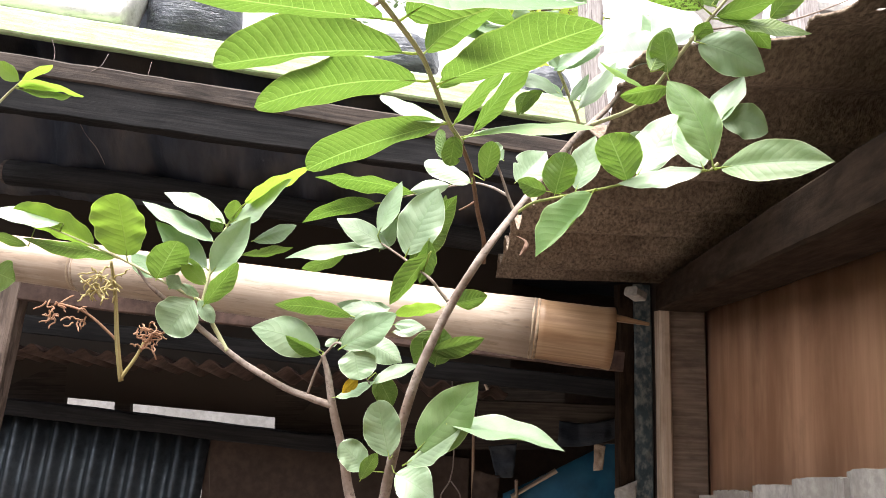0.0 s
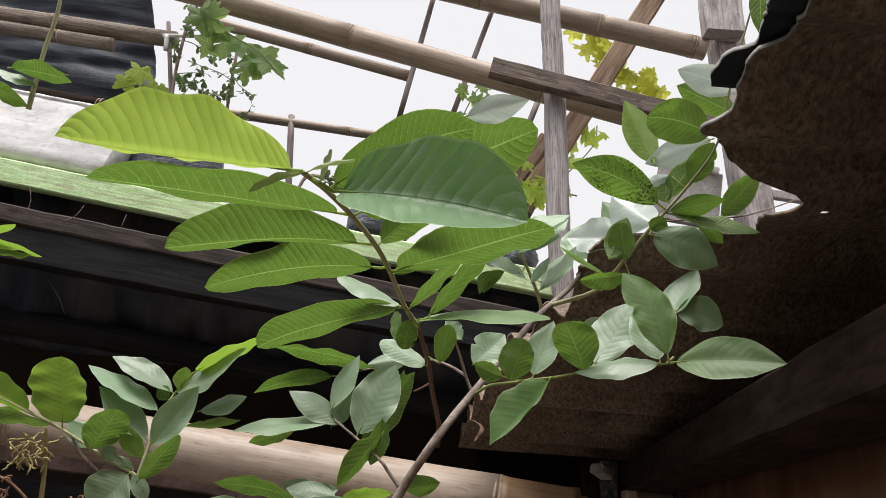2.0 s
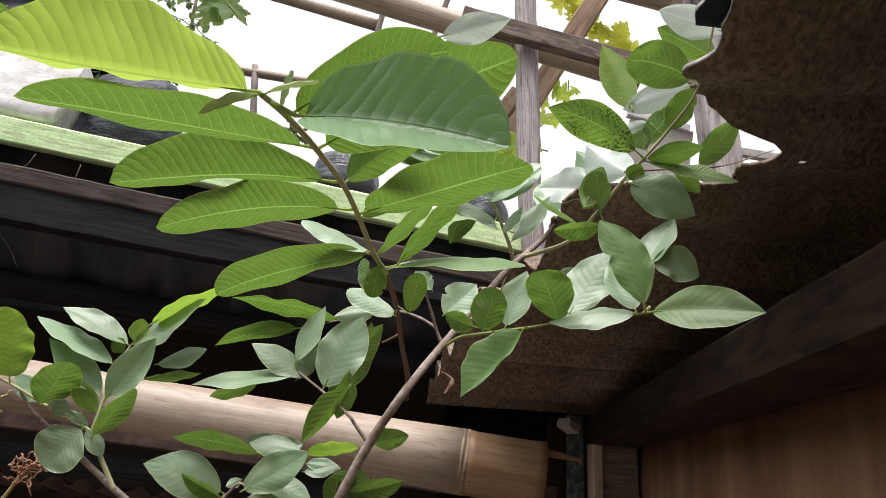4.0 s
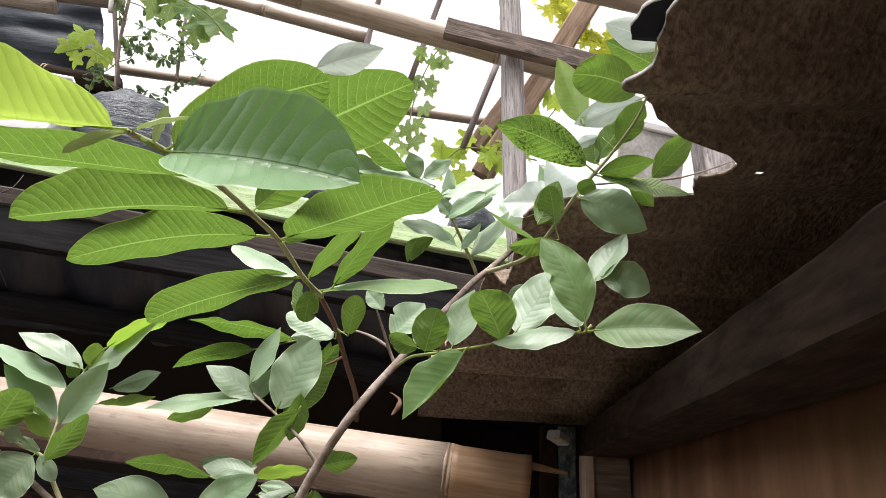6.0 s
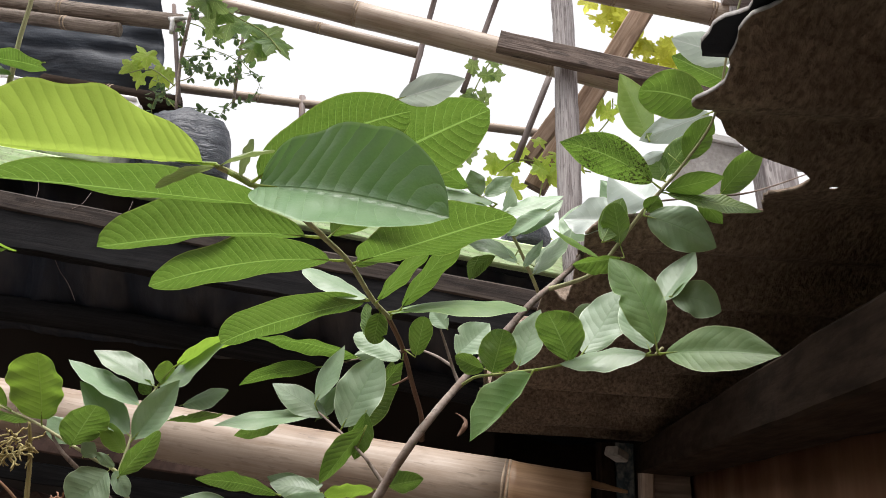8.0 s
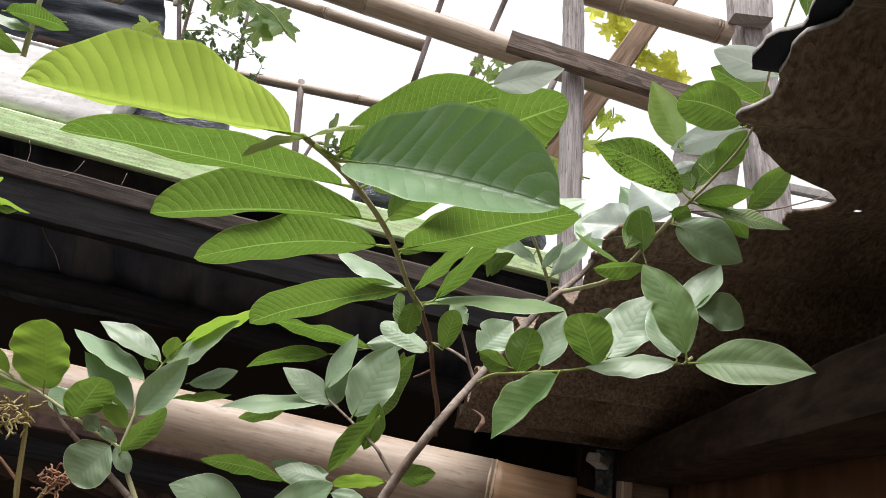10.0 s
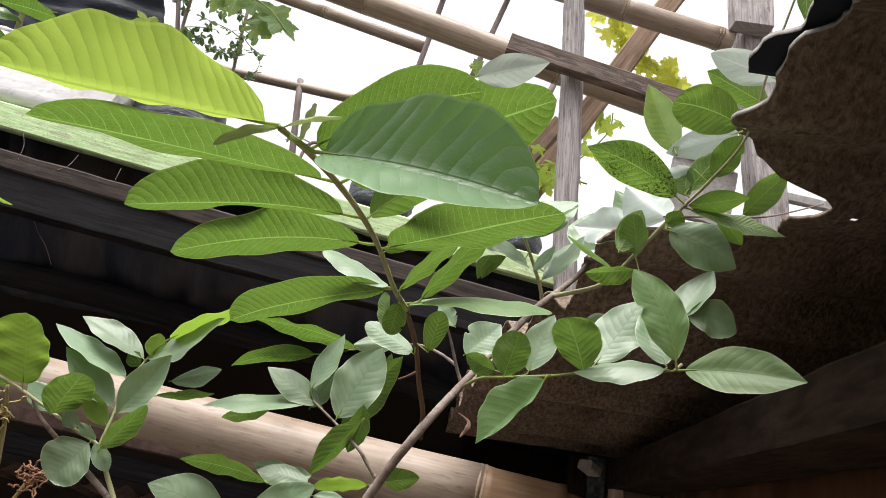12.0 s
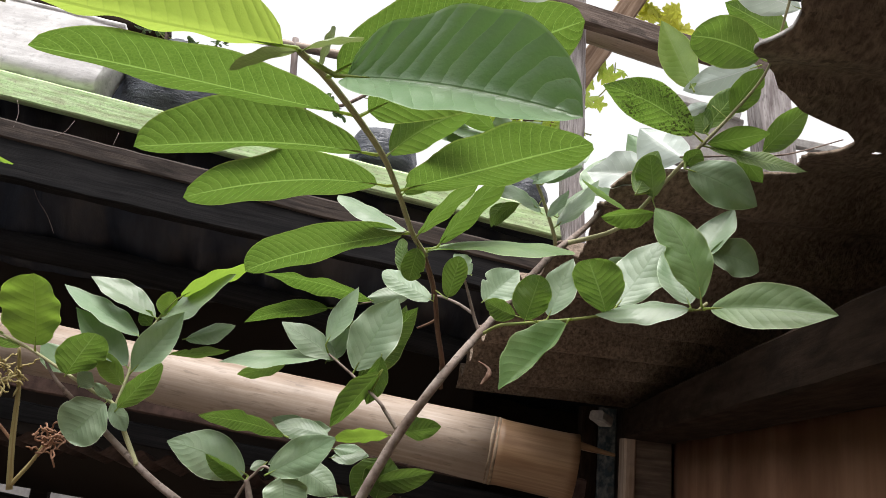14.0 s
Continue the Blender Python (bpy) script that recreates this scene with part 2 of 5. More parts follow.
# Near-black and slightly blue: the shed's deep shade is mixed into this wood.
wood_shaded = surface("shaded_black_wood", (0.010, 0.010, 0.0115), (0.023, 0.0215, 0.0225), (0.008, 0.008, 0.009), spec=0.18, grain=(2, 70, 1), fine=2.5, coarse=5.0, stains=0.7, bump=0.5)
wood_worn = surface("worn_brown_wood", (0.045, 0.034, 0.029), (0.085, 0.066, 0.056), (0.022, 0.018, 0.017), grain=(2, 70, 1), fine=2.5, coarse=5.0, stains=0.8, bump=0.6, specks=0.5, speck_size=7.0)
wood_grey = surface("grey_weathered_wood", (0.33, 0.295, 0.295), (0.60, 0.56, 0.555), (0.18, 0.145, 0.14), grain=(3, 60, 1), fine=2.5, coarse=7.0, stains=0.65, bump=0.8, depth=0.003, specks=0.45, speck_size=17.0)
wood_brown = surface("brown_rough_wood", (0.23, 0.15, 0.10), (0.34, 0.245, 0.18), (0.11, 0.065, 0.04), grain=(2, 60, 1), fine=2.5, coarse=5.0, stains=0.7, bump=0.5)
# Brown cut far down so that the eave beam looks shaded.
wood_darkened = surface("darkened_brown_wood", (0.02, 0.0125, 0.0085), (0.042, 0.027, 0.019), (0.012, 0.0075, 0.005), rough=0.95, grain=(5, 30, 1), fine=2.5, coarse=5.0, stains=0.7, bump=0.5, spec=0.12)
wood_post = surface("saw_marked_grey_brown_wood", (0.16, 0.12, 0.097), (0.27, 0.215, 0.18), (0.08, 0.06, 0.05), grain=(60, 3, 1), fine=2.0, coarse=5.0, stains=0.6, bump=0.6)
wood_pale = surface("pale_sawn_wood", (0.42, 0.32, 0.25), (0.55, 0.45, 0.37), (0.26, 0.18, 0.12), grain=(2, 60, 1), fine=2.5, coarse=5.0, stains=0.5)
plywood = surface("varnished_plywood", (0.38, 0.197, 0.117), (0.52, 0.307, 0.197), (0.25, 0.12, 0.065), rough=0.55, grain=(0.9, 9, 1), fine=2.6, coarse=2.2, stains=0.8, bump=0.12, spec=0.35)
paint_green = surface("flaking_green_paint", (0.45, 0.66, 0.30), (0.66, 0.81, 0.50), (0.33, 0.32, 0.20), grain=(3, 45, 1), fine=3.0, coarse=11.0, stains=0.45, bump=0.6, specks=0.4, speck_size=70.0)
paint_blue = surface("peeling_blue_paint", (0.025, 0.042, 0.055), (0.05, 0.075, 0.09), (0.38, 0.38, 0.36), grain=(3, 5, 1), fine=9.0, coarse=24.0, stains=0.4, bump=0.5, specks=0.6, speck_size=20.0)
cement = surface("old_fibre_cement", (0.135, 0.098, 0.071), (0.34, 0.262, 0.20), (0.085, 0.057, 0.040), coords="Object", grain=(1.2, 0.8, 1), fine=130.0, coarse=5.0, stains=0.6, bump=0.9, depth=0.004, specks=0.45, speck_size=120.0)
cement_rim = surface("broken_fibre_cement_rim", (0.22, 0.205, 0.195), (0.36, 0.34, 0.325), (0.12, 0.10, 0.09), coords="Object", fine=90.0, coarse=9.0, stains=0.5, bump=0.5)
cement_pale = surface("fibre_cement_edge", (0.36, 0.34, 0.33), (0.50, 0.48, 0.46), (0.2, 0.18, 0.16), coords="Object", fine=90.0, coarse=9.0, stains=0.5, bump=0.5)
zinc = surface("dull_zinc_sheet", (0.05, 0.06, 0.072), (0.085, 0.10, 0.115), (0.04, 0.043, 0.046), rough=0.45, coords="Object", fine=40.0, coarse=5.0, stains=0.6, bump=0.1, metal=0.75)
rusty = surface("rusty_sheet", (0.06, 0.036, 0.03), (0.12, 0.075, 0.062), (0.03, 0.018, 0.014), coords="Object", fine=50.0, coarse=6.0, stains=0.8)
# Real black film, plus a blue cast put in for the shed's shadows.
tarp_dark = surface("black_tarpaulin", (0.012, 0.016, 0.025), (0.022, 0.029, 0.042), (0.035, 0.032, 0.03), rough=0.6, coords="Object", grain=(0.35, 1, 2.4), fine=15.0, coarse=6.0, stains=0.25, bump=0.6, spec=0.3, depth=0.006)
tarp_hung = surface("dusty_dark_tarpaulin", (0.018, 0.023, 0.038), (0.03, 0.037, 0.056), (0.095, 0.083, 0.08), rough=0.5, coords="Object", grain=(2.2, 1, 0.35), fine=16.0, coarse=3.6, stains=0.8, bump=0.6, spec=0.3, depth=0.006)
bag_black = surface("black_plastic_bag", (0.045, 0.052, 0.07), (0.12, 0.13, 0.155), (0.05, 0.05, 0.055), rough=0.4, coords="Object", grain=(0.45, 1, 2.6), fine=26.0, coarse=8.0, stains=0.3, bump=0.8, spec=0.55, depth=0.010)
foam_white = surface("weathered_white_foam", (0.70, 0.69, 0.68), (0.88, 0.87, 0.86), (0.47, 0.45, 0.45), coords="Object", grain=(0.3, 1, 1.6), fine=45.0, coarse=9.0, stains=0.7, bump=0.6, specks=0.18, speck_size=90.0)
wood_weathered = surface("weathered_grey_brown_plank", (0.19, 0.15, 0.12), (0.31, 0.255, 0.215), (0.10, 0.075, 0.06), grain=(3, 60, 1), fine=2.5, coarse=6.0, stains=0.7, bump=0.8, depth=0.003, specks=0.6, speck_size=9.0)
wood_crossbar = surface("brown_weathered_plank", (0.13, 0.095, 0.078), (0.225, 0.175, 0.15), (0.06, 0.044, 0.037), grain=(3, 60, 1), fine=2.5, coarse=6.0, stains=0.7, bump=0.8, depth=0.003, specks=0.6, speck_size=9.0)
sheet_blue = surface("blue_plastic_sheet", (0.02, 0.11, 0.22), (0.03, 0.15, 0.28), (0.02, 0.06, 0.1), rough=0.45, coords="Object", fine=20.0, coarse=4.0, stains=0.4, bump=0.2)
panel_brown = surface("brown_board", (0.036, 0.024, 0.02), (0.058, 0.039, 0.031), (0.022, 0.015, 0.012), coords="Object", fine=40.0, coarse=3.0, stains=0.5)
rod_steel = surface("rusty_rod", (0.20, 0.16, 0.15), (0.30, 0.26, 0.25), (0.14, 0.08, 0.06), fine=20.0, coarse=10.0, stains=0.6)
soil = surface("packed_earth", (0.21, 0.18, 0.15), (0.29, 0.25, 0.215), (0.13, 0.105, 0.085), coords="Object", fine=30.0, coarse=2.0, stains=0.6)
plaster = surface("grey_plaster", (0.25, 0.24, 0.24), (0.34, 0.33, 0.325), (0.18, 0.17, 0.16), coords="Object", fine=40.0, coarse=2.0, stains=0.5)


# ---- building helpers ----
def sheet(name, verts, faces, material, parent=None, uvs=None, smooth=True, label="", more=None, slots=None):
    me = bpy.data.meshes.new(name)
    me.from_pydata([tuple(v) for v in verts], [], faces)
    me.materials.append(material)
    for m in more or ():
        me.materials.append(m)
    if slots:
        me.polygons.foreach_set("material_index", slots)
    if uvs is not None:
        layer = me.uv_layers.new(name="UVMap")
        for lp in me.loops:
            layer.data[lp.index].uv = uvs[lp.vertex_index]
    if smooth:
        me.polygons.foreach_set("use_smooth", [True] * len(me.polygons))
    me.update()
    ob = new(name, me)
    if parent is not None:
        ob.parent = parent
        top, shift = parent, Vector()
        while top is not None:
            shift += top.location
            top = top.parent
        ob.location = -shift
    if label:
        ob["label"] = label
    return ob


def thing(name, at, label, category, group="", kind=""):
    ob = new(name)
    ob.empty_display_size = 0.05
    ob.location = at
    return tagged(ob, label, category, group, kind)


def smooth_path(points, radii, step=6):
    pts, out, rad = [Vector(p) for p in points], [], []
    for i in range(len(pts) - 1):
        p0, p1, p2, p3 = pts[max(i - 1, 0)], pts[i], pts[i + 1], pts[min(i + 2, len(pts) - 1)]
        for k in range(step):
            t = k / step
            out.append(0.5 * ((2 * p1) + (p2 - p0) * t + (2 * p0 - 5 * p1 + 4 * p2 - p3) * t * t + (3 * p1 - p0 - 3 * p2 + p3) * t ** 3))
            rad.append(radii[i] + (radii[i + 1] - radii[i]) * t)
    return out + [pts[-1]], rad + [radii[-1]]


def ring_loft(centres, radii, sides, knobs=0.0, squash=1.0):
    """Rings along a line of centres, with capped ends: verts, faces, uvs."""
    verts, faces, uvs = [], [], []
    run = 0.0
    prev = None
    for i, c in enumerate(centres):
        d = (centres[min(i + 1, len(centres) - 1)] - centres[max(i - 1, 0)]).normalized()
        if prev is None:
            prev = d.orthogonal().normalized()
        a = (prev - d * prev.dot(d)).normalized()
        b = d.cross(a)
        prev = a
        run += (c - centres[i - 1]).length if i else 0
        for k in range(sides):
            w = 2 * math.pi * k / sides
            r = radii[i] * (1 + knobs * noise.noise(c * 60 + Vector((math.cos(w), math.sin(w), 0)) * 1.3))
            verts.append(c + a * (r * math.cos(w)) + b * (r * squash * math.sin(w)))
            uvs.append((run, k / sides * 0.5 if k < sides / 2 else (1 - k / sides) * 0.5))
    n = len(centres)
    for i in range(n - 1):
        for k in range(sides):
            k2 = (k + 1) % sides
            faces.append((i * sides + k, i * sides + k2, (i + 1) * sides + k2, (i + 1) * sides + k))
    faces.append(tuple(range(sides - 1, -1, -1)))
    faces.append(tuple((n - 1) * sides + k for k in range(sides)))
    return verts, faces, uvs


def tube(name, points, radii, material, parent=None, sides=9, step=6, knobs=0.06, label=""):
    v, f, u = ring_loft(*smooth_path(points, radii, step), sides, knobs)
    return sheet(name, v, f, material, parent, u, label=label)


def plank_data(p, q, wide, high, up=(0, 0, 1), seg=14, rough=0.0015, chamfer=0.004, seed=0.0):
    """A sawn length from p to q with worn edges: verts, faces, uvs."""
    p, q = Vector(p), Vector(q)
    d = (q - p).normalized()
    side = d.cross(Vector(up)).normalized()
    top = side.cross(d)
    w, h, c = wide / 2, high / 2, min(chamfer, wide / 3, high / 3)
    ring = [(-w + c, -h), (w - c, -h), (w, -h + c), (w, h - c), (w - c, h), (-w + c, h), (-w, h - c), (-w, -h + c)]
    verts, faces, uvs = [], [], []
    length = (q - p).length
    around = [0.0]
    for i in range(8):
        around.append(around[-1] + math.dist(ring[i], ring[(i + 1) % 8]))
    for i in range(seg + 1):
        t = i / seg
        c0 = p + (q - p) * t
        for k, (a, b) in enumerate(ring):
            v = c0 + side * a + top * b
            j = Vector((noise.noise(v * 4 + Vector((seed, 0, 0))), noise.noise(v * 9 + Vector((0, seed + 5, 0))), noise.noise(v * 11 + Vector((0, 0, seed + 9)))))
            j2 = Vector((noise.noise(v * 60), noise.noise(v * 60 + Vector((7, 0, 0))), noise.noise(v * 60 + Vector((0, 7, 0)))))
            verts.append(v + j * rough * 0.8 + j2 * rough * 0.7)
            uvs.append((t * length, around[k] + seed * 0.37))
    for i in range(seg):
        for k in range(8):
            k2 = (k + 1) % 8
            faces.append((i * 8 + k, i * 8 + k2, (i + 1) * 8 + k2, (i + 1) * 8 + k))
    faces.append(tuple(range(7, -1, -1)))
    faces.append(tuple(seg * 8 + k for k in range(8)))
    return verts, faces, uvs


def plank(name, p, q, wide, high, material, parent=None, label="", **more):
    v, f, u = plank_data(p, q, wide, high, **more)
    return sheet(name, v, f, material, parent, u, smooth=False, label=label)


def bamboo(label, p, q, r0, r1, nodes, group="bamboo poles", last=None, first=bamboo_pale):
    """A culm from p to q, cut at the nodes: each section and each node ring is a part."""
    p, q = Vector(p), Vector(q)
    pole = thing("bamboo_pole", p, label, "bamboo pole", group)
    cuts = [0.0, *nodes, 1.0]
    n = 24
    for a, b in zip(cuts, cuts[1:]):
        cs, rs = [], []
        for k in range(9):
            t = a + (b - a) * k / 8
            base = r0 + (r1 - r0) * t
            swell = 1 + 0.035 * math.exp(-min(k, 8 - k) * 2.2)
            cs.append(p + (q - p) * t)
            rs.append(base * swell)
        v, f, u = ring_loft(cs, rs, n)
        sheet("culm_section", v, f, last if (last and b == 1.0) else first, pole, u)
    for t in nodes:
        c, r = p + (q - p) * t, r0 + (r1 - r0) * t
        d = (q - p).normalized()
        offs = (-0.010, -0.005, -0.003, 0.0, 0.003, 0.007)
        grow = (1.02, 1.045, 1.01, 1.012, 1.05, 1.02)
        v, f, u = ring_loft([c + d * o for o in offs], [r * g for g in grow], n, 0.015)
        sheet("node_ring", v, f, bamboo_ring, pole, u)
    return pole


def crumpled(name, corners, material, parent=None, nu=26, nv=18, amp=0.02, freq=7.0, sag=0.0, label="", seed=0.0, stretch=(1, 1, 1)):
    """A hanging or lying cloth between four corners, with folds."""
    a, b, c, d = [Vector(x) for x in corners]
    n0 = (b - a).cross(d - a).normalized()
    verts, uvs, faces = [], [], []
    for j in range(nv + 1):
        for i in range(nu + 1):
            s, t = i / nu, j / nv
            v = (a * (1 - s) + b * s) * (1 - t) + (d * (1 - s) + c * s) * t
            w = Vector([a0 * b0 for a0, b0 in zip(v, stretch)])
            f = noise.noise(w * freq + Vector((seed, 0, 0))) + 0.5 * noise.noise(w * freq * 2.7 + Vector((0, seed, 3))) + 0.25 * abs(noise.noise(w * freq * 6))
            verts.append(v + n0 * amp * f + Vector((0, 0, -sag * 4 * s * (1 - s))))
            uvs.append((s, t))
    for j in range(nv):
        for i in range(nu):
            k = j * (nu + 1) + i
            faces.append((k, k + 1, k + nu + 2, k + nu + 1))
    ob = sheet(name, verts, faces, material, parent, uvs, label=label)
    mod = ob.modifiers.new("thickness", "SOLIDIFY")
    mod.thickness = 0.002
    return ob


# ---- ground and walls ----
def flat_box(name, lo, hi, material, label="", category="", kind="structure"):
    (x0, y0, z0), (x1, y1, z1) = lo, hi
    v = [(x, y, z) for x in (x0, x1) for y in (y0, y1) for z in (z0, z1)]
    f = [(0, 1, 3, 2), (4, 6, 7, 5), (0, 4, 5, 1), (2, 3, 7, 6), (0, 2, 6, 4), (1, 5, 7, 3)]
    return tagged(sheet(name, v, f, material, smooth=False), label, category, "", kind)


flat_box("ground", (-400, -400, -0.2), (400, 400, 0.0), soil, "packed brown earth of the yard", "ground")
# Out of view; its height and tone set how much light comes from the south.
flat_box("wall_south", (-2.6, -1.75, 0.0), (2.6, -1.6, 3.3), wood_brown, "unseen brown wall added behind the yard to block low sky", "wall")


# Never in view; added to close the east side against the sky.
flat_box("wall_far_east", (2.6, -1.75, 0.0), (2.7, 3.6, 3.2), plaster, "unseen grey wall added beyond the east shed", "wall")


def wall_x(y):
    """The plywood wall's line in plan."""
    return 0.646 - 0.1067 * (1.844 - y)


wall = thing("wall_east", (0.6, 1.2, 0.0), "reddish brown varnished plywood wall under a rough beam", "wall", kind="structure")
verts, faces, uvs = [], [], []
for j in range(9):
    for i in range(13):
        y, z = -0.2 + 2.09 * i / 12, 0.0 + 1.84 * j / 8
        verts.append((wall_x(y) + 0.004 + 0.002 * noise.noise(Vector((y * 3, z * 3, 0))), y, z))
        uvs.append((z, y))
for j in range(8):
    for i in range(12):
        k = j * 13 + i
        faces.append((k, k + 1, k + 14, k + 13))
panel = sheet("plywood_panel", verts, faces, plywood, wall, uvs)
panel.modifiers.new("thickness", "SOLIDIFY").thickness = -0.012

# ---- wall posts and beam of the east shed ----
post = thing("door_post", (0.6, 1.89, 0.0), "rough brown sawn timber post beside the plywood", "post")
plank("post_core", (0.620, 1.890, 0.0), (0.601, 1.890, 1.782), 0.088, 0.085, wood_post, post, up=(0, 1, 0), rough=0.002)
# The post's lit narrow face, made as a separate paler strip.
plank("pale_batten", (0.566, 1.862, 0.0), (0.546, 1.862, 1.782), 0.026, 0.05, wood_pale, post, up=(0, 1, 0), rough=0.001, label="pale strip standing for the post's lit narrow side")
post = thing("painted_post", (0.5, 1.93, 0.0), "old post with peeling dark blue paint", "post")
plank("painted_face", (0.530, 1.93, 0.0), (0.510, 1.93, 1.85), 0.045, 0.05, paint_blue, post, up=(0, 1, 0), rough=0.0025)
plank("bare_edge", (0.487, 1.93, 0.0), (0.468, 1.93, 1.85), 0.038, 0.05, wood_darkened, post, up=(0, 1, 0), rough=0.003)
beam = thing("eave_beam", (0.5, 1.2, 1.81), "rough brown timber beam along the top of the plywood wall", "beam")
# Yard light reaches this side, so its shade sits in the colour.
plank("beam_timber", (wall_x(1.87) - 0.058, 1.87, 1.814), (wall_x(0.2) - 0.058, 0.2, 1.840), 0.112, 0.066, wood_darkened, beam, seg=26, rough=0.003)
plank("beam_wedge", (0.455, 1.80, 1.822), (0.485, 1.83, 1.812), 0.034, 0.022, cement_pale, beam, seg=4, label="pale sawn stub at the beam's end")

lean = thing("cement_sheet", (0.62, 1.35, 0.0), "grey corrugated fibre cement pieces stacked along the plywood wall", "cement sheet")
for k, (y0, y1, z0, z1) in enumerate(((1.80, 1.64, 1.366, 1.392), (1.665, 1.385, 1.399, 1.446), (1.405, 1.18, 1.452, 1.489), (1.20, 1.0, 1.494, 1.528), (1.02, 0.80, 1.533, 1.568), (0.82, 0.6, 1.57, 1.60))):
    verts, faces = [], []
    for i in range(25):
        y = y0 + (y1 - y0) * i / 24
        x = wall_x(y) - 0.026 - 0.004 * (k % 2) - 0.008 * math.sin(2.5 * math.pi * i / 24)
        z = z0 + (z1 - z0) * i / 24 + 0.003 * math.sin(math.pi * i / 24) + 0.0025 * noise.noise(Vector((y * 70, k, 0)))
        for dx in (-0.005, 0.005):
            verts += [(x + dx, y, 0.0), (x + dx, y, z + 0.0015 * noise.noise(Vector((y * 120, k, dx * 900))))]
    for i in range(24):
        p, q = 4 * i, 4 * i + 4
        faces += [(p, q, q + 1, p + 1), (p + 2, p + 3, q + 3, q + 2), (p + 1, q + 1, q + 3, p + 3)]
    faces += [(0, 1, 3, 2), (96, 98, 99, 97)]
    sheet("sheet_piece", verts, faces, cement_pale, lean, smooth=False)

# ---- east roof ----
EDGE = ((0.20, 0.36), (0.45, 0.314), (0.531, 0.318), (0.566, 0.326), (0.588, 0.338), (0.606, 0.3435), (0.617, 0.341), (0.6215, 0.325), (0.627, 0.318), (0.633, 0.315), (0.645, 0.313), (0.660, 0.313), (0.669, 0.309), (0.684, 0.291), (0.692, 0.292), (0.702, 0.300), (0.715, 0.310), (0.757, 0.338), (0.787, 0.385), (0.803, 0.440), (0.816, 0.455), (0.832, 0.443), (0.85, 0.424), (0.875, 0.430), (0.912, 0.442), (0.920, 0.41), (0.926, 0.33), (0.936, 0.262), (0.958, 0.248), (1.033, 0.253), (1.110, 0.254), (1.34, 0.192), (1.64, 0.160), (1.98, 0.150))


def edge_x(y):
    for (y0, x0), (y1, x1) in zip(EDGE, EDGE[1:]):
        if y <= y1:
            return x0 + (x1 - x0) * (y - y0) / (y1 - y0)
    return EDGE[-1][1]


def roof_z(y):
    return 2.045 - 0.14 * (y - 0.8)


def wavy_sheet(name, y0, y1, left, right, lift, material, parent, pitch=0.146, amp=0.020, thick=0.0045, ny=340, nx=110, hole=None):
    verts, faces, slots = [], [], []
    for j in range(ny + 1):
        y = y0 + (y1 - y0) * j / ny
        xl = left(y) + 0.004 * noise.noise(Vector((y * 40, 1, 0))) + 0.003 * noise.noise(Vector((y * 130, 4, 0)))
        for i in range(nx + 1):
            x = xl + (right - xl) * (i / nx) ** 1.6
            swell = 1.0 if y < 0.765 else 0.42 if y < 0.95 else min(1.25, 0.42 + 4.0 * (y - 0.95))
            wave = amp * swell * math.cos(2 * math.pi * (y - 0.61) / pitch)
            z = roof_z(y) + lift + wave + 0.004 * noise.noise(Vector((x * 6, y * 6, 2)))
            verts += [(x, y, z), (x, y, z + thick)]
    at = lambda j, i, k: 2 * (j * (nx + 1) + i) + k
    for j in range(ny):
        for i in range(nx):
            x, y = verts[at(j, i, 0)][:2]
            if hole and abs(x - hole[0]) < hole[2] and abs(y - hole[1]) < hole[2]:
                continue
            faces.append((at(j, i, 0), at(j + 1, i, 0), at(j + 1, i + 1, 0), at(j, i + 1, 0)))
            slots.append(0)
            if hole and abs(x - hole[0]) < 2.2 * hole[2] and abs(y - hole[1]) < 2.2 * hole[2]:
                continue
            faces += [(at(j, i, 1), at(j, i + 1, 1), at(j + 1, i + 1, 1), at(j + 1, i, 1))]
            slots += [0]
        faces += [(at(j, 0, 0), at(j, 0, 1), at(j + 1, 0, 1), at(j + 1, 0, 0)), (at(j, nx, 0), at(j + 1, nx, 0), at(j + 1, nx, 1), at(j, nx, 1))]
        slots += [1 if y0 + (y1 - y0) * j / ny < 0.73 else 0, 0]
    for i in range(nx):
        faces += [(at(0, i, 0), at(0, i + 1, 0), at(0, i + 1, 1), at(0, i, 1)), (at(ny, i, 0), at(ny, i, 1), at(ny, i + 1, 1), at(ny, i + 1, 0))]
        slots += [1, 1]
    return sheet(name, verts, faces, material, parent, more=[cement_rim], slots=slots)


roof = thing("roof_east", (0.6, 1.2, 1.9), "old brown corrugated fibre cement roof with a broken edge", "roof", kind="structure")
wavy_sheet("roofing_sheet", 0.2, 1.98, edge_x, 1.3, 0.0, cement, roof, hole=(0.480, 0.822, 0.0036))
LOBE = ((0.25, 0.275), (0.546, 0.294), (0.585, 0.312), (0.608, 0.3215), (0.624, 0.323), (0.630, 0.320), (0.6345, 0.303), (0.640, 0.293), (0.648, 0.2905), (0.657, 0.290))
# Tarpaulin black stands in for the shade on this sheet's underside.
upper = wavy_sheet("roofing_sheet", 0.25, 0.657, lambda y: np.interp(y, *zip(*LOBE)), 1.3, 0.012, tarp_dark, roof, ny=160)
upper["label"] = "overlapping upper sheet with a ragged end, its shaded underside coloured black"

# unseen boards added to stop light leaking in under the roof
verts, faces = [], []
for i in range(31):
    y = 0.2 + 1.74 * i / 30
    for dx in (0.22, 0.24):
        verts += [(wall_x(y) + dx, y, 0.0), (wall_x(y) + dx, y, roof_z(y) + 0.004)]
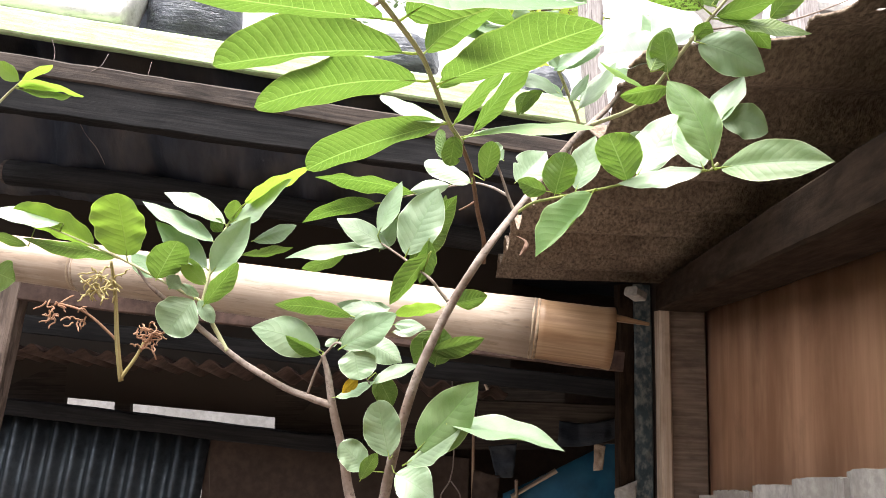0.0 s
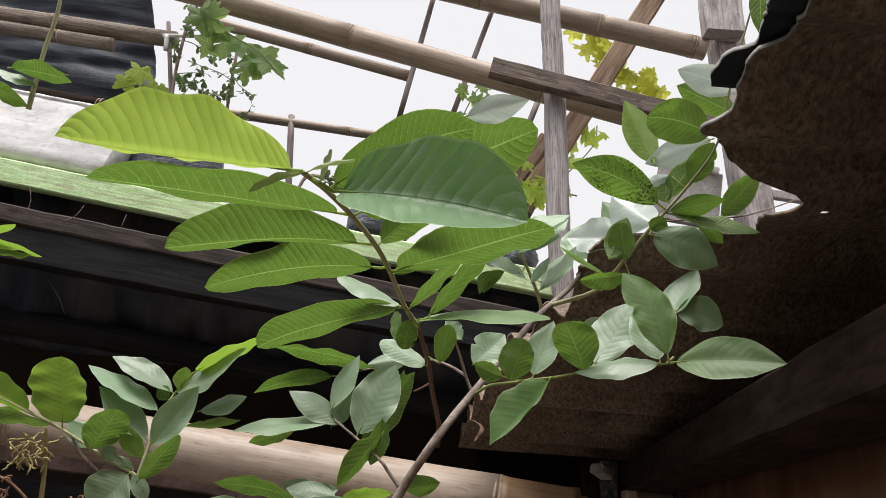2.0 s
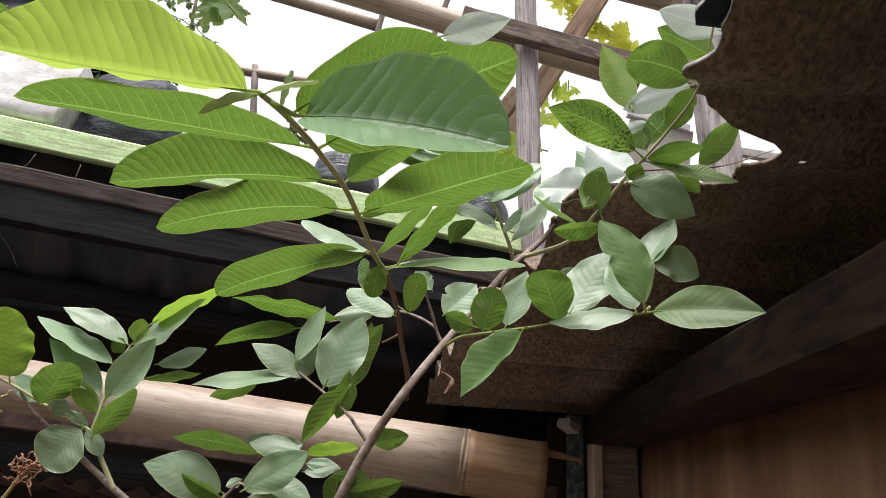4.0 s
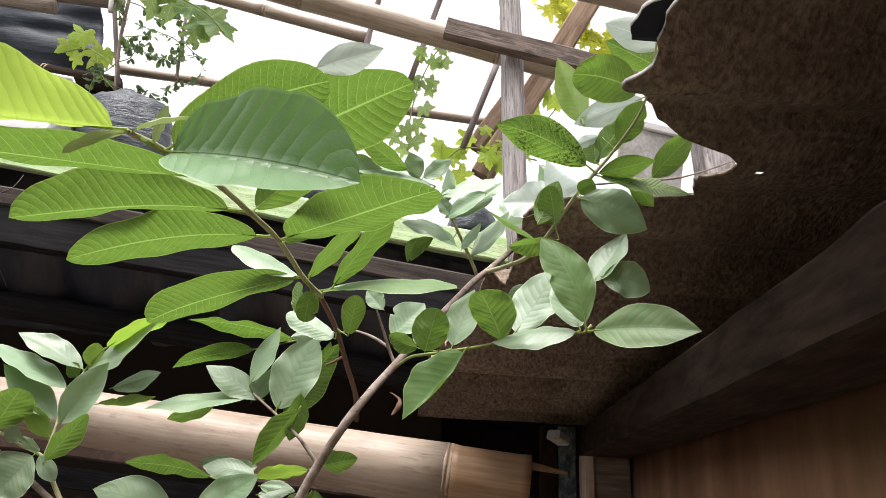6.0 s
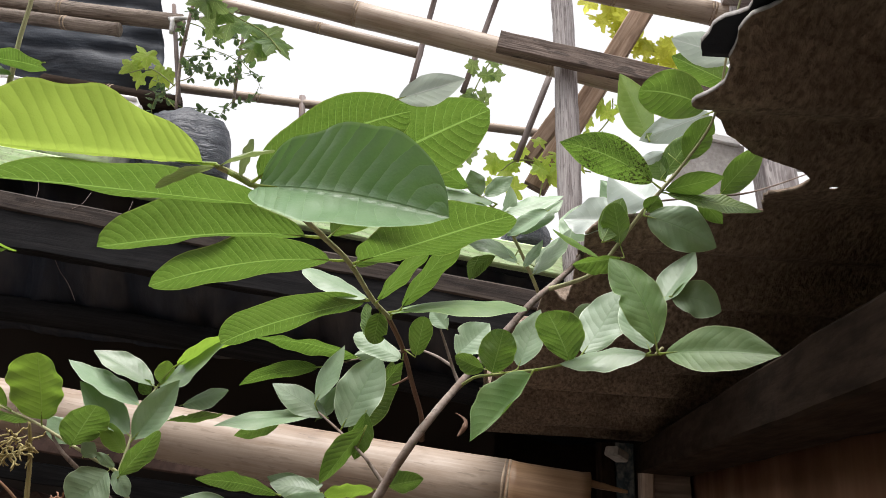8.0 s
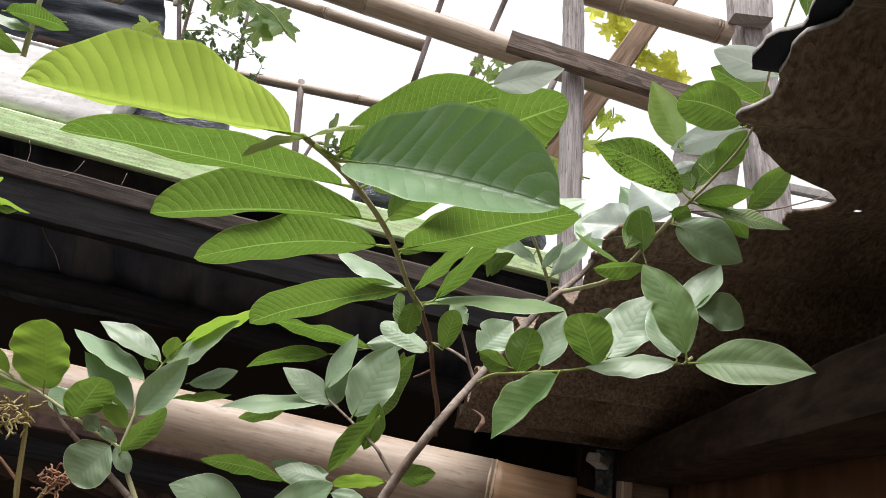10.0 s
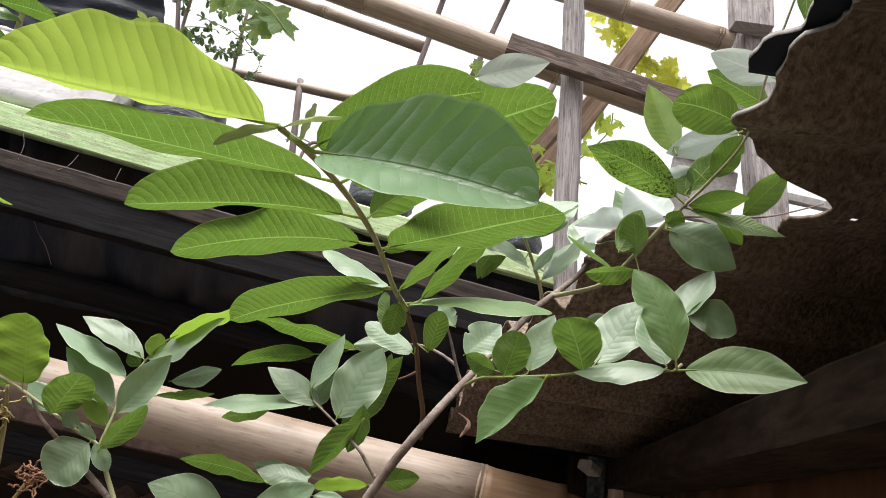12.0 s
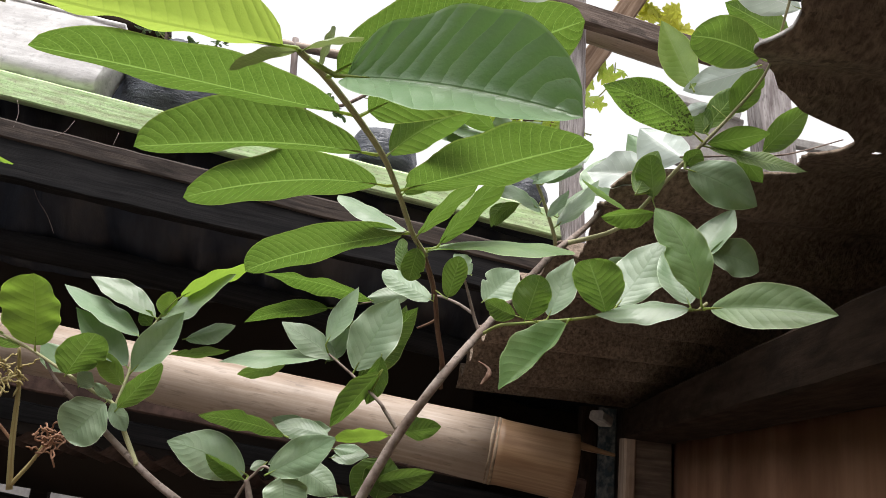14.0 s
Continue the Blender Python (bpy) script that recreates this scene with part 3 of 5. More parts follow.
for i in range(30):
    p, q = 4 * i, 4 * i + 4
    faces += [(p, p + 1, q + 1, q), (p + 2, q + 2, q + 3, p + 3), (p + 1, p + 3, q + 3, q + 1)]
sheet("infill_board", verts, faces, wood_dark, wall, smooth=False, label="unseen boards added to keep light out under the roof")

# ---- shed behind the plant ----
bamboo("thick pale bamboo pole across the shed front, brown at its end", (-1.041, 1.680, 1.843), (0.357, 1.552, 1.701), 0.049, 0.0605, (0.20, 0.892), last=bamboo_brown)
v, f, u = plank_data((0.279, 1.572, 1.758), (0.435, 1.569, 1.733), 0.05, 0.022, seg=10, rough=0.002)
for k in range(11):
    ring = v[8 * k:8 * k + 8]
    mid = sum(ring, Vector()) / 8
    for n in range(8):
        v[8 * k + n] = mid + (ring[n] - mid) * (1 - 0.072 * k)
sheet("bamboo_sliver", v, f, bamboo_brown, None, u, smooth=False)
tagged(bpy.data.objects["bamboo_sliver"], "thin split bamboo strip lying on the thick pole", "bamboo strip")

board = thing("green_board", (-0.366, 1.720, 2.325), "long board with flaking light green paint under the planters", "board")
plank("board_timber", (-1.245, 1.730, 2.434), (0.365, 1.730, 2.220), 0.03, 0.062, paint_green, board, seg=40, rough=0.002)
shelf = thing("planter_shelf", (-0.3, 1.85, 2.2), "dark plank shelf that carries box and bags", "shelf")
plank("shelf_plank", (-1.343, 1.870, 2.462), (0.395, 1.870, 2.230), 0.24, 0.02, wood_dark, shelf, seg=20)
beam = thing("front_beam", (-0.345, 1.700, 2.213), "dark weathered timber beam under the green board", "beam")
plank("beam_timber", (-1.210, 1.722, 2.250), (0.479, 1.722, 2.066), 0.05, 0.094, wood_shaded, beam, seg=40, rough=0.003)
plank("beam_lip", (-1.204, 1.706, 2.316), (0.475, 1.706, 2.101), 0.03, 0.044, wood_worn, beam, seg=40, rough=0.002, label="worn brown board along the beam's upper edge")
for pts in (
    [(-0.920, 1.700, 2.353), (-0.909, 1.700, 2.322), (-0.905, 1.690, 2.282)],
    [(-0.783, 1.700, 2.321), (-0.791, 1.690, 2.289), (-0.815, 1.690, 2.272)],
    [(-0.680, 1.700, 2.305), (-0.681, 1.690, 2.268)],
    [(-0.875, 1.740, 2.203), (-0.850, 1.760, 2.148), (-0.818, 1.760, 2.112), (-0.798, 1.770, 2.074)],
):
    tube("root_strand", pts, [0.0006] * len(pts), rod_steel, beam, 5, 4, 0.2, "thin pale root strand hanging on the beam")
log = thing("round_purlin", (-1.133, 1.950, 2.087), "brown round timber purlin in the dark shed", "purlin")
tube("purlin_log", [(-1.137, 1.950, 2.090), (-0.711, 1.950, 2.055), (-0.115, 1.950, 1.983), (0.324, 1.950, 1.923)], [0.034, 0.033, 0.031, 0.03], wood_shaded, log, 12)

tube("cut_end", [(-1.1475, 1.950, 2.0915), (-1.136, 1.950, 2.090)], [0.0325, 0.0335], wood_worn, log, 12, 3, 0.03, "paler sawn end of the log")

roof = thing("roof_north", (0, 2.4, 2.1), "dark sagging roof cover of the shed", "roof", kind="structure")
crumpled("roof_cover", ((-2.6, 1.80, 2.46), (1.6, 1.80, 2.02), (1.6, 3.6, 1.78), (-2.6, 3.6, 2.0)), tarp_dark, roof, 50, 30, 0.03, 5.0)
crumpled("hanging_tarp", ((-1.472, 1.790, 2.480), (0.498, 1.790, 2.166), (0.554, 2.000, 1.956), (-1.578, 2.000, 2.064)), tarp_hung, roof, 90, 20, 0.05, 5.0, stretch=(1.8, 1, 0.5), label="black tarpaulin hanging in folds under the beam")


for a, b, m, lab in (
    ((-1.174, 1.850, 1.787), (0.446, 1.850, 1.658), rusty, "rusty brown purlin below the bamboo pole"),
    ((-1.334, 2.100, 1.713), (0.504, 2.100, 1.583), wood_shaded, "dark timber purlin deeper in the shed"),
    ((-1.538, 2.450, 1.458), (-0.230, 2.450, 1.360), wood_shaded, "dark wall plate over the corrugated wall"),
):
    plank("purlin", a, b, 0.05, 0.05, m, roof, seg=24, rough=0.003, label=lab)

eave = thing("eave_sheet", (-0.974, 2.300, 1.601), "rusty brown corrugated sheet under the shed roof", "roof sheet")
pa, pb = Vector((-1.462, 2.250, 1.649)), Vector((0.211, 2.250, 1.566))
verts, faces = [], []
for j in range(9):
    for i in range(161):
        c = pa + (pb - pa) * (i / 160)
        verts.append((c.x, c.y + 0.6 * j / 8, c.z - 0.10 * j / 8 + 0.012 * math.sin(2 * math.pi * c.x / 0.076)))
for j in range(8):
    for i in range(160):
        k = j * 161 + i
        faces.append((k, k + 1, k + 162, k + 161))
ob = sheet("corrugated_sheet", verts, faces, rusty, eave)
ob.modifiers.new("thickness", "SOLIDIFY").thickness = 0.002


def zinc_wall(parent, a, b, high, pitch, amp, material):
    a, b = Vector(a), Vector(b)
    d = b - a
    n = int(d.length / pitch * 10)
    verts, faces = [], []
    out = Vector((d.y, -d.x, 0)).normalized()
    for i in range(n + 1):
        c = a + d * (i / n) + out * amp * math.sin(2 * math.pi * d.length * i / n / pitch)
        for j in range(5):
            verts.append(c - Vector((0.10 * high * j / 4, 0, high * j / 4)))
    for i in range(n):
        for j in range(4):
            k = i * 5 + j
            faces.append((k, k + 1, k + 6, k + 5))
    ob = sheet("corrugated_sheet", verts, faces, material, parent)
    ob.modifiers.new("thickness", "SOLIDIFY").thickness = 0.0015


back = thing("wall_north", (-0.8, 2.5, 0), "dull grey corrugated zinc wall at the back of the shed", "wall", kind="structure")
zinc_wall(back, (-1.680, 2.470, 1.451), (-0.717, 2.470, 1.375), 1.40, 0.066, 0.014, zinc)
plank("wall_board", (-0.724, 2.500, 1.340), (-0.609, 2.500, 0.0), 0.02, 0.01, wood_dark, back)
va, vb = Vector((-0.736, 2.500, 1.396)), Vector((0.110, 2.500, 1.334))
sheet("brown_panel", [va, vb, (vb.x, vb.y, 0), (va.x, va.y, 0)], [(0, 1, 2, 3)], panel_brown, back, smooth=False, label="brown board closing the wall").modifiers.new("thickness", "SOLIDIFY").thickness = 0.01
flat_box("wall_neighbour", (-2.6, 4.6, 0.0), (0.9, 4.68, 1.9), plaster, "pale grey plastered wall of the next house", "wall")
# Never in view; added to close the west side against the sky.
flat_box("wall_west", (-2.7, -1.75, 0.0), (-2.6, 3.6, 2.7), plaster, "unseen grey wall added on the west side", "wall")
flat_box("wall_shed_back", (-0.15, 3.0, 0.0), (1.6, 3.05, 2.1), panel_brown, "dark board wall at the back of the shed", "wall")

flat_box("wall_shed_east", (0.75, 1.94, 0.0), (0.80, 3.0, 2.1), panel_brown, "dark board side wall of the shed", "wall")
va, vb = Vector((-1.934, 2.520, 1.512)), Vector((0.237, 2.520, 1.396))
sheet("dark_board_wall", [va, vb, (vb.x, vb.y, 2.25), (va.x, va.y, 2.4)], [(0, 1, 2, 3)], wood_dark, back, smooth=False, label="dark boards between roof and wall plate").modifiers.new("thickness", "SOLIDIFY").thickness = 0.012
for a, b in (
    ((-1.936, 2.530, 1.471), (-1.224, 2.530, 1.498)),
    ((-1.057, 2.530, 1.486), (-1.005, 2.530, 1.488)),
    ((-0.526, 2.530, 1.434), (0.420, 2.530, 1.471)),
):
    plank("upright_block", (a[0], 2.53, a[2]), (b[0], 2.53, b[2]), 0.02, 0.2, wood_dark, back, seg=3, rough=0.001)
post = thing("grey_post", (-0.95, 1.9, 0), "grey weathered timber post at the shed front", "post")
plank("post_timber", (-1.021, 1.850, 1.807), (-1.200, 1.850, 0.0), 0.055, 0.05, wood_crossbar, post, up=(0, 1, 0), seg=20, rough=0.003)

dark = thing("dark_board", (0.337, 2.200, 1.487), "dark grey horizontal board in the shed", "board")
plank("board_timber", (0.122, 2.200, 1.483), (0.543, 2.200, 1.484), 0.02, 0.11, wood_dark, dark, seg=12)
blue = thing("blue_sheet", (0.411, 2.350, 1.287), "deep blue plastic sheet hanging in the shed", "plastic sheet")
crumpled("sheet_cloth", ((0.210, 2.350, 1.255), (0.579, 2.350, 1.442), (0.580, 2.350, 0.045), (0.242, 2.350, 0.029)), sheet_blue, blue, 24, 24, 0.012, 6.0)
rag = thing("torn_rag", (0.464, 2.200, 1.391), "torn grey cloth strip hanging from a board", "rag")
crumpled("rag_cloth", ((0.451, 2.200, 1.429), (0.483, 2.200, 1.423), (0.474, 2.200, 1.358), (0.449, 2.200, 1.354)), wood_pale, rag, 10, 14, 0.01, 30.0)

def scrap(a, b, wide, material, label):
    t = thing("scrap_board", a, label, "scrap board", "scraps in the shed")
    plank("scrap_piece", a, b, wide, 0.008, material, t, seg=6, rough=0.004)


scrap((0.113, 2.300, 1.494), (0.153, 2.300, 0.0), 0.035, wood_brown, "narrow brown upright batten in the shed")
scrap((0.234, 2.340, 1.250), (0.367, 2.340, 1.333), 0.04, wood_pale, "pale torn board edge above the blue sheet")
scrap((0.249, 2.330, 1.300), (0.275, 2.330, 0.0), 0.03, wood_pale, "pale upright lath beside the blue sheet")
scrap((0.125, 2.100, 1.608), (0.141, 2.100, 1.570), 0.02, wood_pale, "small pale scrap on the purlin")
scrap((0.278, 2.100, 1.585), (0.339, 2.100, 1.592), 0.022, wood_pale, "small pale scrap on the purlin")
scrap((0.360, 2.190, 1.437), (0.396, 2.190, 1.436), 0.008, wood_pale, "small pale splinter on the dark board")
hoop = thing("wire_hoop", (0.049, 2.200, 1.283), "thin grey wire hoop hanging in the shed", "wire hoop")
tube("hoop_wire", [(0.045, 2.100, 1.611), (0.058, 2.200, 1.390), (0.050, 2.200, 1.314), (0.026, 2.200, 1.267), (0.059, 2.200, 1.231), (0.081, 2.200, 1.269), (0.053, 2.200, 1.311)], [0.002] * 7, rod_steel, hoop, 6)

drape = thing("dark_cloth", (0.45, 2.18, 1.44), "black cloth scrap hanging from the dark board", "cloth", "rags in the shed")
crumpled("cloth_piece", ((0.35, 2.18, 1.489), (0.522, 2.18, 1.511), (0.523, 2.18, 1.457), (0.343, 2.18, 1.422)), tarp_dark, drape, 20, 14, 0.02, 12.0, sag=0.015)
drape = thing("dark_cloth", (0.20, 2.25, 1.33), "black plastic rag hanging on a nail", "cloth", "rags in the shed")
crumpled("cloth_piece", ((0.158, 2.25, 1.404), (0.239, 2.25, 1.415), (0.23, 2.25, 1.32), (0.182, 2.25, 1.318)), tarp_dark, drape, 14, 16, 0.018, 20.0, seed=4.0)
sack = thing("brown_sack", (0.17, 2.25, 1.24), "dull brown crumpled sack among the scraps", "sack")
crumpled("sack_cloth", ((0.117, 2.25, 1.336), (0.193, 2.25, 1.324), (0.187, 2.25, 1.233), (0.112, 2.25, 1.23)), panel_brown, sack, 16, 16, 0.025, 16.0, seed=7.0)
paper = thing("torn_paper", (0.48, 1.9, 1.27), "torn pale grey paper stuck to the painted post", "paper")
crumpled("paper_scrap", ((0.44, 1.89, 1.36), (0.493, 1.89, 1.381), (0.488, 1.89, 1.329), (0.442, 1.89, 1.319)), cement_pale, paper, 10, 10, 0.012, 40.0, seed=2.0)

# ---- bamboo rails over the shelf ----
post = thing("weathered_post", (0.339, 1.700, 2.223), "grey weathered round post with cracked grain", "post")
tube("post_timber", [(0.362, 1.715, 2.168), (0.346, 1.715, 2.343), (0.336, 1.715, 2.556), (0.325, 1.715, 2.788), (0.307, 1.715, 3.080), (0.293, 1.715, 3.450)], [0.027, 0.029, 0.029, 0.028, 0.027, 0.027], wood_grey, post, 14, 8, 0.10)
bar = thing("cross_plank", (0.156, 1.660, 2.769), "grey brown weathered plank nailed across the post", "plank")
plank("plank_timber", (0.155, 1.665, 2.772), (0.775, 1.665, 2.651), 0.03, 0.052, wood_crossbar, bar, seg=20, rough=0.002)
bamboo("pale bamboo rail behind the weathered post", (-1.069, 1.800, 3.121), (0.648, 1.800, 2.729), 0.034, 0.033, (0.18, 0.49, 0.80))
bamboo("pale bamboo rail high over the shelf", (-0.252, 1.950, 3.289), (0.830, 1.950, 3.101), 0.033, 0.034, (0.35, 0.7, 0.965))
bamboo("slim bamboo rail behind the first", (-0.712, 2.050, 3.125), (-0.064, 2.050, 2.982), 0.018, 0.018, (0.5,))
bamboo("slim far bamboo rail", (-0.923, 2.350, 2.988), (0.497, 2.350, 2.879), 0.016, 0.015, (0.2, 0.45, 0.7))
bamboo("bamboo rail at the tarpaulin", (-1.374, 1.940, 3.010), (-0.770, 1.940, 2.970), 0.028, 0.024, (0.4,), first=wood_weathered)
bamboo("lower brown bamboo rail at the tarpaulin", (-1.354, 1.930, 2.963), (-0.945, 1.930, 2.927), 0.02, 0.02, (0.6,), first=wood_weathered)
bamboo("dark bamboo rail behind the planters", (-1.219, 2.075, 2.819), (-0.792, 2.075, 2.769), 0.03, 0.03, (0.5,), first=wood_darkened)
post = thing("corner_post", (0.898, 2.000, 2.720), "grey weathered square corner post", "post")
plank("post_timber", (1.143, 1.970, 0.0), (0.866, 1.970, 3.621), 0.090, 0.08, wood_grey, post, up=(0, 1, 0), seg=40, rough=0.004)
block = thing("timber_block", (0.867, 1.900, 3.115), "grey weathered timber end nailed before the corner post", "timber block")
plank("block_timber", (0.866, 1.898, 3.119), (0.852, 1.898, 3.60), 0.116, 0.055, wood_grey, block, up=(0, 1, 0), seg=12, rough=0.003)
pale = thing("pale_fascia", (1.010, 2.400, 2.883), "pale grey painted boards of the next roof", "fascia")
plank("cap_board", (0.700, 2.058, 2.774), (0.890, 2.058, 2.738), 0.024, 0.026, foam_white, pale, seg=8, label="paler capping strip along the top")
plank("fascia_board", (0.700, 2.066, 2.668), (0.890, 2.066, 2.640), 0.02, 0.19, cement_pale, pale, seg=10, rough=0.003)
plank("fascia_board", (1.010, 2.062, 2.684), (1.420, 2.062, 2.650), 0.02, 0.030, cement_pale, pale, seg=8)
rail = thing("back_brace", (0.447, 2.100, 2.829), "brown sloping timber brace behind the post", "brace")
plank("brace_timber", (0.298, 2.100, 2.577), (0.780, 2.100, 3.515), 0.068, 0.04, wood_brown, rail, up=(0, 1, 0), seg=14, rough=0.003)


def rod(a, b, r, label):
    t = thing("thin_rod", a, label, "rod", "thin rods")
    tube("rod_bar", [a, b], [r, r], rod_steel, t, 7, 4, 0.02)


rod((-0.014, 2.000, 3.290), (-0.089, 2.000, 2.800), 0.0085, "thin grey brown upright rod")
rod((0.184, 2.000, 3.276), (0.069, 2.000, 2.825), 0.0085, "thin grey brown upright rod")
rod((0.314, 1.900, 2.843), (0.226, 1.900, 2.566), 0.009, "dark sloping stick behind the post")
rod((-0.801, 1.930, 3.023), (-0.712, 1.900, 2.682), 0.0065, "upright stick carrying the bamboo rail")
rod((-0.491, 2.345, 2.980), (-0.440, 2.345, 2.504), 0.0115, "short dark upright rod")

stub = thing("dark_stub", (0.267, 2.000, 2.627), "dark brown timber stub at the end of the slim rail", "timber")
plank("stub_timber", (0.356, 2.000, 2.770), (0.262, 2.000, 2.620), 0.045, 0.04, wood_brown, stub, up=(0, 1, 0), seg=6, rough=0.003)
pipe = thing("pale_pipe", (-0.793, 1.920, 2.965), "thin pale plastic pipe tied across the sticks", "pipe")
tube("pipe_tube", [(-0.800, 1.915, 2.964), (-0.640, 1.915, 2.977)], [0.0055, 0.0055], foam_white, pipe, 8, 4, 0.02)
tube("pipe_leg", [(-0.788, 1.915, 2.965), (-0.783, 1.915, 2.915)], [0.0075, 0.0065], foam_white, pipe, 8, 4, 0.02)

# ---- planters on the shelf ----
box = thing("foam_box", (-1.009, 1.820, 2.551), "weathered white foam box on the green board", "foam box")
pa, pb = Vector((-1.385, 1.800, 2.592)), Vector((-0.772, 1.800, 2.509))
axis = (pb - pa).normalized()
side = axis.cross(Vector((0, 0, 1))).normalized()
rise = side.cross(axis)
tip_side = side * math.cos(radians(16)) + rise * math.sin(radians(16))
tip_rise = rise * math.cos(radians(16)) - side * math.sin(radians(16))
verts, faces = [], []
for i in range(31):
    t = 1 - (1 - i / 30) ** 1.8
    ease = 1 - 0.09 * max(0.0, (t - 0.94) / 0.06) ** 2
    for k in range(40):
        w = 2 * math.pi * k / 40
        ca, sa = math.cos(w), math.sin(w)
        g = (abs(ca) ** 11 + abs(sa) ** 11) ** (-1 / 11)
        o = tip_side * (0.05 * ca * g * ease) + tip_rise * (0.105 * sa * g * ease)
        q = pa + (pb - pa) * t + o
        verts.append(q + o.normalized() * (0.004 * noise.noise(q * 14) + 0.0015 * noise.noise(q * 60)))
for i in range(30):
    for k in range(40):
        k2 = (k + 1) % 40
        faces.append((i * 40 + k, i * 40 + k2, (i + 1) * 40 + k2, (i + 1) * 40 + k))
faces += [tuple(range(39, -1, -1)), tuple(30 * 40 + k for k in range(40))]
sheet("box_body", verts, faces, foam_white, box)
v, f, u = plank_data(pa + tip_rise * 0.100 - axis * 0.01, pb + tip_rise * 0.100 - axis * 0.012, 0.106, 0.013, up=tuple(tip_rise), seg=30, rough=0.004, chamfer=0.004, seed=2.0)
sheet("box_rim", v, f, foam_white, box, u, label="chipped foam rim along the top edge")


def grow_bag(c, rx, rz, label, seed):
    bag = thing("grow_bag", c, label, "grow bag", "grow bags")
    verts, faces = [], []
    for j in range(15):
        th = math.pi * j / 14
        for i in range(28):
            ph = 2 * math.pi * i / 28
            d = Vector((math.sin(th) ** 0.6 * math.cos(ph), math.sin(th) ** 0.6 * math.sin(ph), math.copysign(abs(math.cos(th)) ** 0.7, math.cos(th))))
            k = 1 + 0.13 * noise.noise(d * 1.8 + Vector((seed, 0, 0))) + 0.05 * noise.noise(d * 7 + Vector((0, seed, 0))) + 0.02 * abs(noise.noise(d * 18))
            verts.append((c[0] + d.x * rx * k, c[1] + d.y * 0.08 * k, c[2] + d.z * rz * k))
    for j in range(14):
        for i in range(28):
            i2 = (i + 1) % 28
            faces.append((j * 28 + i, j * 28 + i2, (j + 1) * 28 + i2, (j + 1) * 28 + i))
    sheet("bag_skin", verts, faces, bag_black, bag)


grow_bag((-0.660, 1.880, 2.518), 0.125, 0.115, "crumpled black plastic grow bag with soil", 1.0)
grow_bag((-0.102, 1.860, 2.393), 0.08, 0.06, "small black plastic grow bag on the shelf", 4.0)
grow_bag((0.253, 1.860, 2.324), 0.06, 0.05, "low black plastic grow bag on the shelf", 8.0)
tarp = thing("black_tarpaulin", (-1.123, 2.100, 2.949), "black wrinkled tarpaulin sheet behind the planters", "tarpaulin")
crumpled("tarp_cloth", ((-2.035, 2.100, 3.502), (-1.014, 2.100, 3.488), (-0.734, 2.100, 2.332), (-1.628, 2.100, 2.360)), tarp_dark, tarp, 50, 110, 0.03, 5.0, stretch=(0.4, 1, 1.8))

# ---- guava tree ----
tree = thing("guava_tree", (-0.042, 1.021, 1.213), "young guava tree with large ribbed green leaves", "tree")
tree.location.z = 0.0
base = tree.location.copy()


WOOD = []


